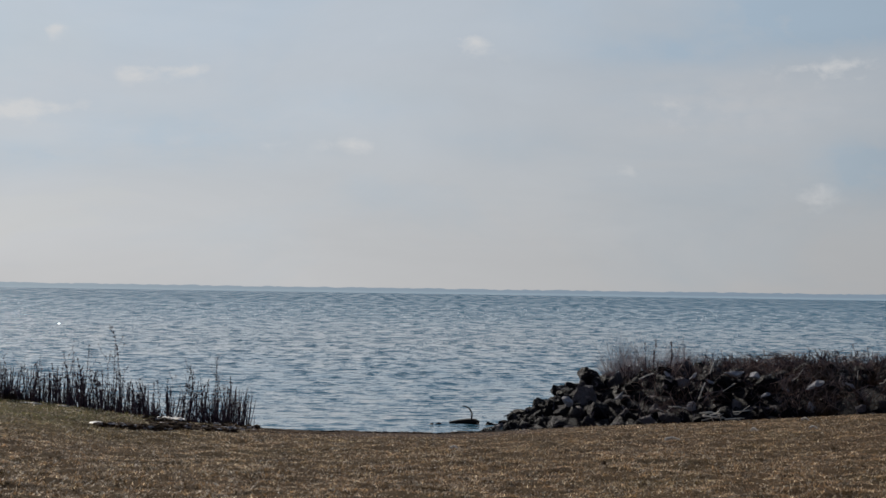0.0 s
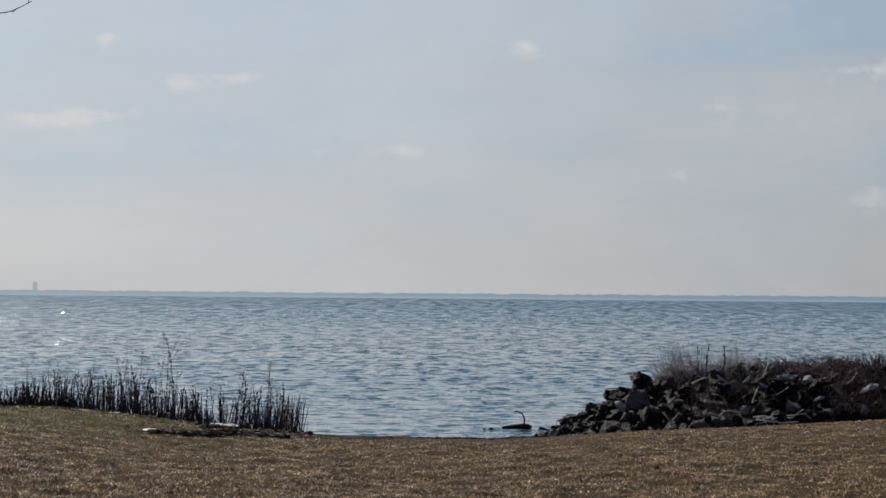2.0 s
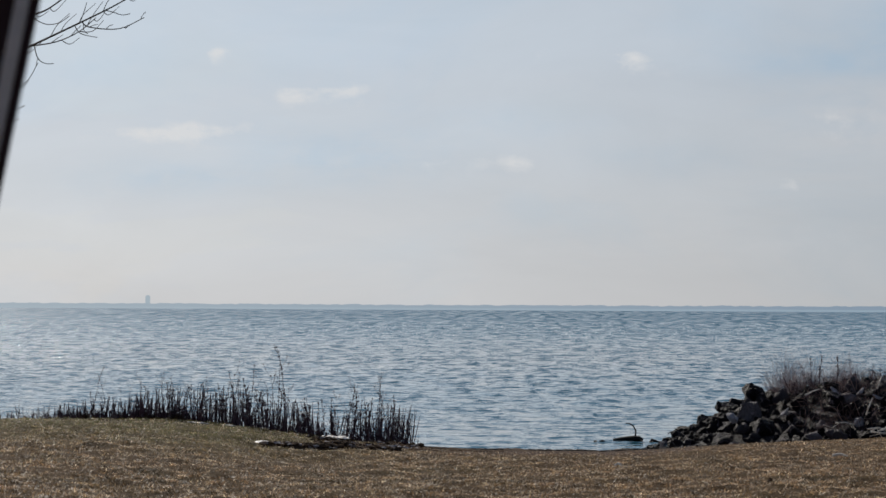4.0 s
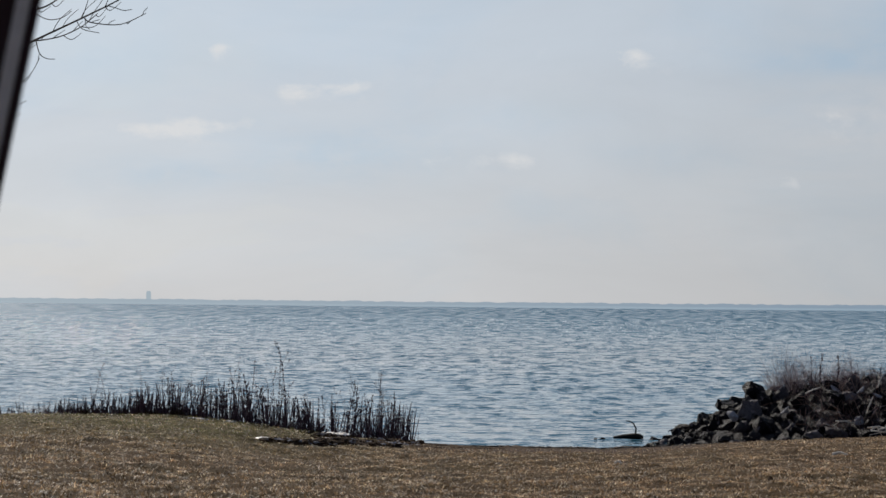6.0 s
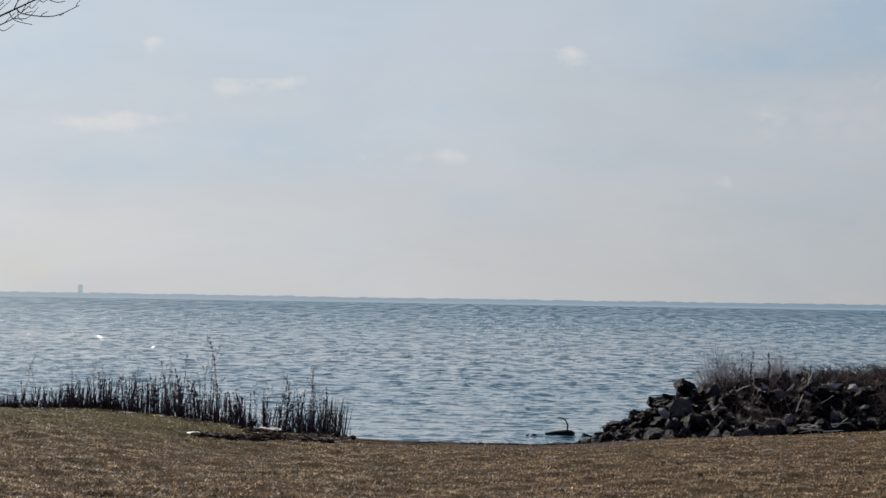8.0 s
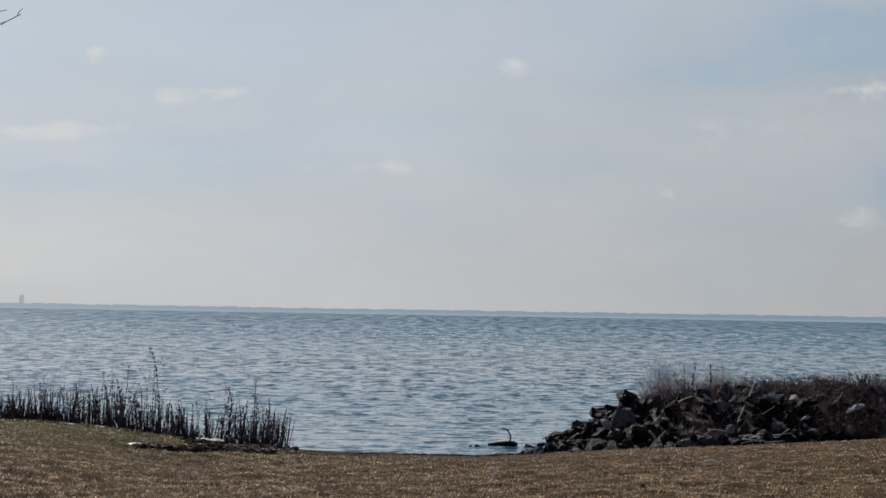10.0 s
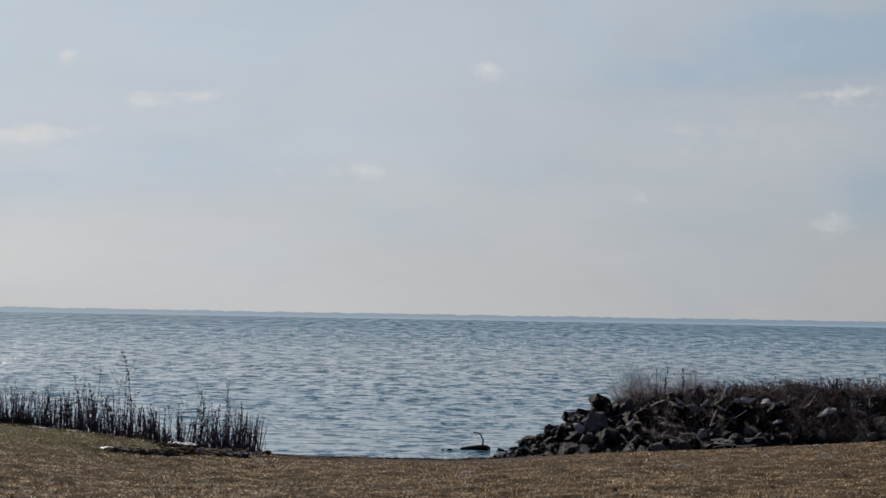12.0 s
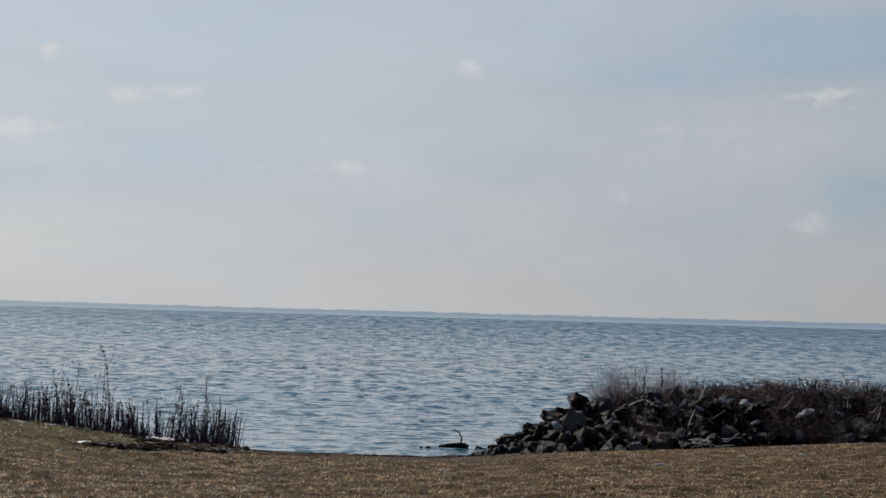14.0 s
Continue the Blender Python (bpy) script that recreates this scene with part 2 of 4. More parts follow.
def bark(n):
    p = own(n)
    ridge = n.noise(n.scaled(p, 18.0, 18.0, 4.0), 1.0, 6.0, 0.65, 0.6)
    colour = n.mix(n.ramp(ridge, 0.35, 0.65), (0.035, 0.027, 0.022), (0.15, 0.12, 0.095))
    return surface(n, colour, 0.9, n.bump(ridge, 0.9, 0.02), specular=0.2)


def driftwood(n):
    p = own(n)
    grain = n.noise(n.scaled(p, 6.0, 60.0, 60.0), 1.0, 5.0, 0.6)
    colour = n.mix(n.ramp(grain, 0.3, 0.7), (0.56, 0.48, 0.40), (0.84, 0.77, 0.67))
    return surface(n, colour, 0.8, n.bump(grain, 0.5, 0.01))


def wet_wood(n):
    grain = n.noise(n.scaled(own(n), 6.0, 40.0, 40.0), 1.0, 5.0, 0.6)
    colour = n.mix(n.ramp(grain, 0.3, 0.7), (0.008, 0.007, 0.006), (0.022, 0.018, 0.015))
    return surface(n, colour, 0.7, n.bump(grain, 0.5, 0.01), specular=0.2)


def old_snow(n):
    p = own(n)
    grain, dirt = n.noise(p, 30.0, 5.0), n.noise(p, 7.0, 4.0)
    colour = n.mix(n.math("MULTIPLY", n.ramp(dirt, 0.36, 0.64), 0.8), (0.66, 0.65, 0.66), (0.26, 0.21, 0.17))
    return surface(n, colour, 0.6, n.bump(grain, 0.5, 0.02))


def soil(n):
    p = place(n)
    grain, lump = n.noise(p, 30.0, 6.0, 0.7), n.noise(p, 6.0, 4.0)
    colour = n.mix(n.ramp(grain, 0.35, 0.7), (0.034, 0.023, 0.017), (0.150, 0.101, 0.066))
    return surface(n, colour, 0.85, n.bump(n.math("ADD", grain, lump), 0.8, 0.04), specular=0.04)


def lake(n):
    p = place(n)
    px, py, pz = n.add("ShaderNodeSeparateXYZ", (0, p)).outputs

    def plus(a, b):
        return n.add("ShaderNodeVectorMath", (0, a), (1, b), operation="ADD").outputs[0]

    near = n.ramp(py, 240.0, 90.0)
    # chop at four lengths, its crests lying along the shore; the slopes of the waves turn the surface
    total = None
    for scale, amount, detail in ((0.35, 0.14, 2.0), (2.1, 0.72, 3.0), (5.5, 0.66, 2.0), (14.0, 0.40, 2.0)):
        tex = n.add("ShaderNodeTexNoise", ("Vector", n.scaled(p, 0.55, 1.0, 1.0)), ("Scale", scale), ("Detail", detail), ("Roughness", 0.6), ("Distortion", 0.35))
        off = n.add("ShaderNodeVectorMath", (0, tex.outputs["Color"]), (1, (0.5, 0.5, 0.5)), operation="SUBTRACT").outputs[0]
        slope = n.scaled(off, 0.75 * amount, 1.6 * amount, 0.0)
        if scale > 5:
            slope = n.add("ShaderNodeVectorMath", (0, slope), (1, n.add("ShaderNodeCombineXYZ", (0, near), (1, near), (2, near)).outputs[0]), operation="MULTIPLY").outputs[0]
        total = slope if total is None else plus(total, slope)
    # bands of slope, stretched with distance so streaks look even from the camera
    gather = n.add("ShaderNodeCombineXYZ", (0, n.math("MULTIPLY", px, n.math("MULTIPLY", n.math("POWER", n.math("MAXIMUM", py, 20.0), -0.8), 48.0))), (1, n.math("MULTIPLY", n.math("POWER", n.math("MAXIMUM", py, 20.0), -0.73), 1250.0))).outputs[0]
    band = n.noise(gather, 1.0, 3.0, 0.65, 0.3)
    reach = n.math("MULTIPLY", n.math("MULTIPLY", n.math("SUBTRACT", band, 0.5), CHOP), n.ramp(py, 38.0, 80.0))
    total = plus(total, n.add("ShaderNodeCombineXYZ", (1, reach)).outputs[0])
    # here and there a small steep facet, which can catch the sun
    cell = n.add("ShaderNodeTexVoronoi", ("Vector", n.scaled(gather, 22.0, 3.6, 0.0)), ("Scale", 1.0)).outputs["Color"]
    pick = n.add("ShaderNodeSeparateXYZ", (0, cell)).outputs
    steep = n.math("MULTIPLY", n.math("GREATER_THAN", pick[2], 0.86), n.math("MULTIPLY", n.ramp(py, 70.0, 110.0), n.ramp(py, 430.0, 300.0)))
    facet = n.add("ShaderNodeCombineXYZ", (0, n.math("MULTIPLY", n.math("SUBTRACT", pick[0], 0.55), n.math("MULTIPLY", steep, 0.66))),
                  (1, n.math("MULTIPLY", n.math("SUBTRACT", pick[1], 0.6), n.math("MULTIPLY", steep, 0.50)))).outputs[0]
    total = plus(total, facet)
    # gusts roughen some stretches more than others
    gust = n.ramp(n.noise(n.scaled(p, 0.4, 1.0, 1.0), 0.035, 4.0, 0.6), 0.25, 0.75)
    gust = n.math("ADD", 0.75, n.math("MULTIPLY", gust, 0.6))
    total = n.add("ShaderNodeVectorMath", (0, total), (1, n.add("ShaderNodeCombineXYZ", (0, gust), (1, gust), (2, gust)).outputs[0]), operation="MULTIPLY").outputs[0]
    base = n.add("ShaderNodeNewGeometry").outputs["Normal"]
    # far off only the sides of the waves that face the shore are seen
    away = n.math("MULTIPLY", n.math("POWER", n.ramp(py, 60.0, 700.0), 0.5), LAKE_FAR)
    lean = plus(base, n.add("ShaderNodeCombineXYZ", (1, n.math("ADD", away, LAKE_NEAR))).outputs[0])
    normal = n.add("ShaderNodeVectorMath", (0, plus(lean, total)), operation="NORMALIZE").outputs[0]
    tint = n.mix(n.noise(p, 0.03, 3.0), (0.028, 0.116, 0.174), (0.038, 0.135, 0.196))
    # the ripples too fine to see far off make the surface rougher there
    rough = n.math("ADD", 0.05, n.math("MULTIPLY", n.math("SUBTRACT", 1.0, near), n.math("MULTIPLY", n.math("LESS_THAN", steep, 0.02), 0.17)))
    node = n.add("ShaderNodeBsdfPrincipled", ("Roughness", rough), ("IOR", 1.333), ("Base Color", tint), ("Normal", normal))
    return node.outputs[0]


LAKE_NEAR, LAKE_FAR, CHOP = 0.022, -0.15, 1.30


# far things give off an even colour with the haze painted into it
def painted_haze(colour, amount, fade=1.0):
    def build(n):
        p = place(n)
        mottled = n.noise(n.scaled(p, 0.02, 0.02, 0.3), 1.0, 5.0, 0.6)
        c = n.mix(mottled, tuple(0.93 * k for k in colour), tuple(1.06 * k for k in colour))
        # a paler haze tone is painted in towards the left
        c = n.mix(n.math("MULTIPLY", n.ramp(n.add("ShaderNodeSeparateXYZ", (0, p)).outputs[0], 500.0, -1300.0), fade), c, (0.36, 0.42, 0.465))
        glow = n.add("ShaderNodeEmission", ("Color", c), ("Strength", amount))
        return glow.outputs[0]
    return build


def plain(colour, rough, grain=200.0, metal=0.0):
    def build(n):
        g = n.noise(own(n), grain, 3.0)
        c = n.mix(g, tuple(0.8 * k for k in colour), tuple(1.2 * k for k in colour))
        return surface(n, c, rough, n.bump(g, 0.2, 0.002), metal)
    return build


TURF, BLADE, LITTER = material("turf", turf), material("grass blade", blade), material("leaf litter", leaf_litter)
STONE, PALE_STONE, SOIL = material("rock", stone), material("pale rock", pale_stone), material("soil", soil)
BRAMBLE = material("bramble", bramble)
STEM, SEED, TWIG, STRAW = material("dead stem", dead_stem), material("seed", seed), material("dry twig", dry_twig), material("dry straw", dry_straw)
BARK, DRIFT, WET_WOOD, SNOW = material("bark", bark), material("driftwood", driftwood), material("wet wood", wet_wood), material("old snow", old_snow)
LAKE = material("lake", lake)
FAR_LAND, FAR_LOW, FAR_TOWER = (material("far " + k, painted_haze(c, 1.0, 0.8)) for k, c in
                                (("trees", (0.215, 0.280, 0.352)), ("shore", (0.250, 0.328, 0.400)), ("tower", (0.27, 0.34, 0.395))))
# the black trim's purple tinge imitates the lens's colour fringe
TRIM_GREY, TRIM_BLACK = material("grey trim", plain((0.80, 0.77, 0.78), 0.6)), material("black trim", plain((0.030, 0.013, 0.022), 0.7))
PAINT, RUBBER, ALLOY = material("car paint", plain((0.10, 0.10, 0.11), 0.3)), material("tyre rubber", plain((0.02, 0.02, 0.02), 0.85)), material("alloy", plain((0.5, 0.5, 0.5), 0.35, metal=1.0))


# ---- ways to build ----
def part(name, bm, mat, parent=None, label=""):
    mesh = bpy.data.meshes.new(name)
    bm.to_mesh(mesh)
    bm.free()
    mesh.materials.append(mat)
    ob = new(name, mesh)
    ob.parent = parent
    return tagged(ob, label)


def sheet(name, verts, faces, mat, smooth=True):
    mesh = bpy.data.meshes.new(name)
    mesh.from_pydata([], [], [])
    verts, faces = np.asarray(verts, np.float32), np.asarray(faces, np.int32)
    size = faces.shape[1]
    mesh.vertices.add(len(verts))
    mesh.vertices.foreach_set("co", verts.ravel())
    mesh.loops.add(faces.size)
    mesh.loops.foreach_set("vertex_index", faces.ravel())
    mesh.polygons.add(len(faces))
    mesh.polygons.foreach_set("loop_start", np.arange(0, faces.size, size, dtype=np.int32))
    mesh.polygons.foreach_set("use_smooth", np.full(len(faces), smooth))
    mesh.update(calc_edges=True)
    mesh.validate()
    mesh.materials.append(mat)
    return new(name, mesh)


def steps(lo, hi, fine, start, end, growth=1.12):
    """Grid lines that are fine between lo and hi and widen outwards to start and end."""
    inner = list(np.arange(lo, hi + fine / 2, fine))
    step, at, left = fine, lo, []
    while at > start:
        step *= growth
        at = max(start, at - step)
        left.append(at)
    step, at, right = fine, hi, []
    while at < end:
        step *= growth
        at = min(end, at + step)
        right.append(at)
    return np.array(left[::-1] + inner + right)


def grid_faces(nx, ny):
    i, j = np.meshgrid(np.arange(nx - 1), np.arange(ny - 1))
    a = (j * nx + i).ravel()
    return np.stack([a, a + 1, a + nx + 1, a + nx], 1)


def waves(x, y, table):
    total = np.zeros_like(x)
    for length, heading, height, phase in table:
        k = 2 * math.pi / length
        total += height * np.sin(k * (x * math.sin(heading) + y * math.cos(heading)) + phase)
    return total


def tube(bm, points, radii, sides=5):
    """A bent, tapered rod through the points."""
    points = [Vector(p) for p in points]
    rings = []
    for i, p in enumerate(points):
        along = (points[min(i + 1, len(points) - 1)] - points[max(i - 1, 0)]).normalized()
        side = along.cross(Vector((0.31, 0.95, 0.05))).normalized()
        other = along.cross(side)
        rings.append([bm.verts.new(p + radii[i] * (math.cos(a) * side + math.sin(a) * other)) for a in (2 * math.pi * k / sides for k in range(sides))])
    for lower, upper in zip(rings, rings[1:]):
        for k in range(sides):
            bm.faces.new((lower[k], lower[(k + 1) % sides], upper[(k + 1) % sides], upper[k]))
    bm.faces.new(rings[-1])
    bm.faces.new(rings[0][::-1])


def lump(bm, centre, size, rng, count=16, flat=0.0):
    """An angular block: the hull of points scattered over an ellipsoid."""
    verts = []
    for _ in range(count):
        d = Vector([rng.gauss(0, 1) for _ in range(3)]).normalized() * rng.uniform(0.86, 1.06)
        verts.append(bm.verts.new(Vector(centre) + Vector((d.x * size[0], d.y * size[1], max(d.z, -1 + flat) * size[2]))))
    out = bmesh.ops.convex_hull(bm, input=verts)
    bmesh.ops.delete(bm, geom=list({e for e in out["geom_interior"] + out["geom_unused"] if isinstance(e, bmesh.types.BMVert)}), context="VERTS")


# ---- the lie of the land ----
def land(x, y):
    """Height of the ground: a lawn that falls gently to the lake, higher at both ends of the little beach, and a stone jetty."""
    x, y = np.asarray(x, float), np.asarray(y, float)
    crest = np.interp(x, [-60, -11, -7.8, -6.3, -4.8, -3.4, -2.6, 0.0, 0.9, 2.4, 4.0, 6.0, 7.8, 12, 60],
                      [-0.48, -0.52, -0.50, -0.62, -0.83, -0.95, -0.99, -1.00, -0.95, -0.84, -0.76, -0.64, -0.52, -0.46, -0.4])
    lawn = crest * np.clip(y, 0, 37) / 37
    lawn += 0.018 * np.clip((y - 5) / 10, 0, 1) * (np.sin(0.9 * x + 0.7 * y) + np.sin(1.7 * x - 1.1 * y + 1.3)) * np.clip(1 - (y - 30) / 7, 0, 1)
    # tussocks and hollows
    lumps = waves(x, y, [(0.83, 0.4, 0.011, 0), (0.61, 1.9, 0.011, 1), (0.52, 2.7, 0.008, 2), (1.7, 1.0, 0.014, 3), (1.1, 2.2, 0.010, 5)])
    lawn += lumps * np.clip((y - 15) / 4, 0, 1) * np.clip((36.6 - y) / 2.5, 0, 1)
    drop = np.clip(y - 37 - 0.25 * np.sin(1.3 * x) * np.clip(-x - 3, 0, 1), 0, None)
    steep = np.interp(x, [-4.5, -3, 0.5, 1.5], [0.42, 0.07, 0.07, 0.25])
    z = np.maximum(lawn - steep * drop - 0.02 * np.clip(drop - 2, 0, None) ** 2, -4.0)
    return z


def jetty(x, y):
    """Height of the mound of the jetty, which starts at the beach and widens to the right."""
    top = np.interp(x, [0.3, 0.9, 1.7, 2.6, 3.6, 5.0, 7.5, 9.5, 40, 41], [-1.8, -1.3, -0.86, -0.42, -0.20, 0.0, 0.13, 0.17, 0.1, -4])
    front = 37.9 + 0.12 * np.sin(2.1 * np.asarray(x))
    rise = np.clip((y - front) / 2.6, 0, 1)
    fall = np.clip((y - np.interp(x, [2.4, 3.6], [41.4, 44.0])) / 3.0, 0, 1)
    foot = np.interp(x, [0.6, 4, 8, 40], [-1.2, -0.84, -0.6, -0.5])
    z = foot + (top - foot) * np.sin(rise * math.pi / 2) - (top + 3) * fall
    return np.where(y < front - 0.3, -9.0, z)


def ground_at(x, y):
    return max(float(land(x, y)), float(jetty(x, y)))


def make_ground():
    xs, ys = steps(-13, 12, 0.11, -4500, 4500, 1.25), steps(17, 43, 0.11, -4500, 60, 1.25)
    x, y = np.meshgrid(xs, ys)
    z = land(x, y)
    verts = np.stack([x.ravel(), y.ravel(), z.ravel()], 1)
    ground = sheet("ground", verts, grid_faces(len(xs), len(ys)), TURF)
    tagged(ground, "dry brown winter lawn sloping gently to the water", "ground", kind="structure")


def make_embankment():
    xs, ys = steps(0.4, 12, 0.14, 0.2, 42, 1.2), np.arange(37.5, 47.6, 0.14)
    x, y = np.meshgrid(xs, ys)
    z = np.maximum(jetty(x, y), -3.0) + waves(x, y, [(0.9, 0.4, 0.03, 0), (0.6, 1.9, 0.03, 1), (0.4, 2.7, 0.02, 2)])
    verts = np.stack([x.ravel(), y.ravel(), z.ravel()], 1)
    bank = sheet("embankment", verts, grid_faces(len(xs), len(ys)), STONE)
    tagged(bank, "dark stony core of the jetty", "embankment", kind="structure")


def make_water():
    # rows that widen away from the shore; columns fan out, then run wide to both sides
    ys = [36.3]
    while ys[-1] < 4700:
        ys.append(min(4700.0, ys[-1] + (0.0024 * ys[-1] if ys[-1] < 350 else 0.08 * ys[-1])))
    ys = np.array(ys)
    u, w = np.linspace(-0.312, 0.238, 400), np.linspace(0, 1, 14)[1:] ** 4
    left, right = ys[:, None] * u[0], ys[:, None] * u[-1]
    x = np.concatenate([left + (-4700 - left) * w[None, ::-1], ys[:, None] * u[None, :], right + (4700 - right) * w[None, :]], 1)
    y = np.repeat(ys[:, None], x.shape[1], 1)
    cell = np.maximum(np.gradient(ys)[:, None], 0.5 * np.gradient(x, axis=1))
    rng = random.Random(5)
    z, dx, dy = np.zeros_like(x), np.zeros_like(x), np.zeros_like(x)
    for i in range(70):
        length = 0.25 * 1.033 ** i * rng.uniform(0.9, 1.1)
        heading = math.pi + 0.10 + rng.gauss(0, 0.80)
        height = WAVE * length if length < 0.8 else WAVE * 0.8 * (0.8 / length) ** 0.8
        k = 2 * math.pi / length
        bend = rng.uniform(0.6, 1.6) * np.sin(x * rng.uniform(0.1, 0.5) + y * rng.uniform(0.1, 0.4) + rng.uniform(0, 6.28))
        phase = k * (x * math.sin(heading) + y * math.cos(heading)) + rng.uniform(0, 6.28) + bend
        high = np.clip((length / cell - 4.0) / 3, 0, 1) * height
        z += high * np.sin(phase)
        dx += high * math.sin(heading) * np.cos(phase)
        dy += high * math.cos(heading) * np.cos(phase)
    calm = np.clip((y - 37) / 30, 0.25, 1) * np.clip((350 - y) / 150, 0, 1)
    # the crests draw together, which sharpens them
    verts = np.stack([(x + CREST * calm * dx).ravel(), (y + CREST * calm * dy).ravel(), (WATER_Z + calm * z).ravel()], 1)
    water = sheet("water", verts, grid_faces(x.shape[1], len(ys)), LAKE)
    tagged(water, "wind-rippled steel-blue lake water reaching the horizon", "water", kind="structure")


WAVE, CREST = 0.0080, 1.3
make_ground()
make_embankment()
make_water()


# ---- the far shore ----
def make_far_shore():
    rng = random.Random(3)
    far = 4300.0
    # a low bank with an uneven line of woods on it, all in one glowing painted haze blue
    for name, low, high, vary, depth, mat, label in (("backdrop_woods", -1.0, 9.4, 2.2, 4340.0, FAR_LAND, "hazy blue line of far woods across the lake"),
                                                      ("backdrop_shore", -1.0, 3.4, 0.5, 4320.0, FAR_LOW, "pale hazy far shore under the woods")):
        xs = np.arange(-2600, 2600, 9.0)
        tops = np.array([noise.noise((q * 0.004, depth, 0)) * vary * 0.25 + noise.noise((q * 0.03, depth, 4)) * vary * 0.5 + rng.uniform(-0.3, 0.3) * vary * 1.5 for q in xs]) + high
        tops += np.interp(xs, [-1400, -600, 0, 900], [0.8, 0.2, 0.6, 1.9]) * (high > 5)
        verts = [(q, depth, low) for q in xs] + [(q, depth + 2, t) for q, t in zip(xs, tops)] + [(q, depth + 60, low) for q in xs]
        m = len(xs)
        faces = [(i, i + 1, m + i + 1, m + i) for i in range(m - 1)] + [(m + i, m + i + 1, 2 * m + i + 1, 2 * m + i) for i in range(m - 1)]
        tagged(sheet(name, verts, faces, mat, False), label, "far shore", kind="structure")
    # a lone high-rise among the woods, its haze painted in the same way
    tower = new("tower_block")
    tower.location = (-0.2212 * 4420, 4420, 0)
    tagged(tower, "hazy blue-grey high-rise block on the far shore", "building")
    bm = bmesh.new()
    bmesh.ops.create_cube(bm, size=1, matrix=Matrix.Translation((0, 0, 12.0)) @ Matrix.Diagonal((9.0, 9.0, 26.0, 1)))
    bmesh.ops.bevel(bm, geom=[e for e in bm.edges if abs(e.verts[0].co.z - e.verts[1].co.z) > 1], offset=1.2, segments=1, affect="EDGES")
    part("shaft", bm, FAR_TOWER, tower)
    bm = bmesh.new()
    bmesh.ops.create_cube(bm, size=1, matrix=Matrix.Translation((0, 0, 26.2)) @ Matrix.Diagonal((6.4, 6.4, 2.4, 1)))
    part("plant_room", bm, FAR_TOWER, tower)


make_far_shore()


# ---- the stone jetty ----
def rock_mesh(seed_value, size, mat):
    rng = random.Random(seed_value)
    bm = bmesh.new()
    lump(bm, (0, 0, 0), size, rng, rng.choice((12, 15, 18)))
    bmesh.ops.bevel(bm, geom=list(bm.edges), offset=0.03, segments=1, affect="EDGES")
    for reach in (0.26, 0.13):
        bmesh.ops.triangulate(bm, faces=bm.faces)
        bmesh.ops.subdivide_edges(bm, edges=[e for e in bm.edges if e.calc_length() > reach], cuts=1)
    bmesh.ops.triangulate(bm, faces=bm.faces)
    for v in bm.verts:
        far = math.sqrt(sum((v.co[k] / size[k]) ** 2 for k in range(3)))
        v.co /= max(1.0, far / 1.06)
        v.co += 0.05 * noise.noise_vector(v.co * 3.5 + Vector((seed_value, 0, 0))) + 0.036 * noise.noise_vector(v.co * 10.0 + Vector((0, seed_value, 0)))
    mesh = bpy.data.meshes.new("rock")
    bm.to_mesh(mesh)
    bm.free()
    mesh.materials.append(mat)
    return mesh


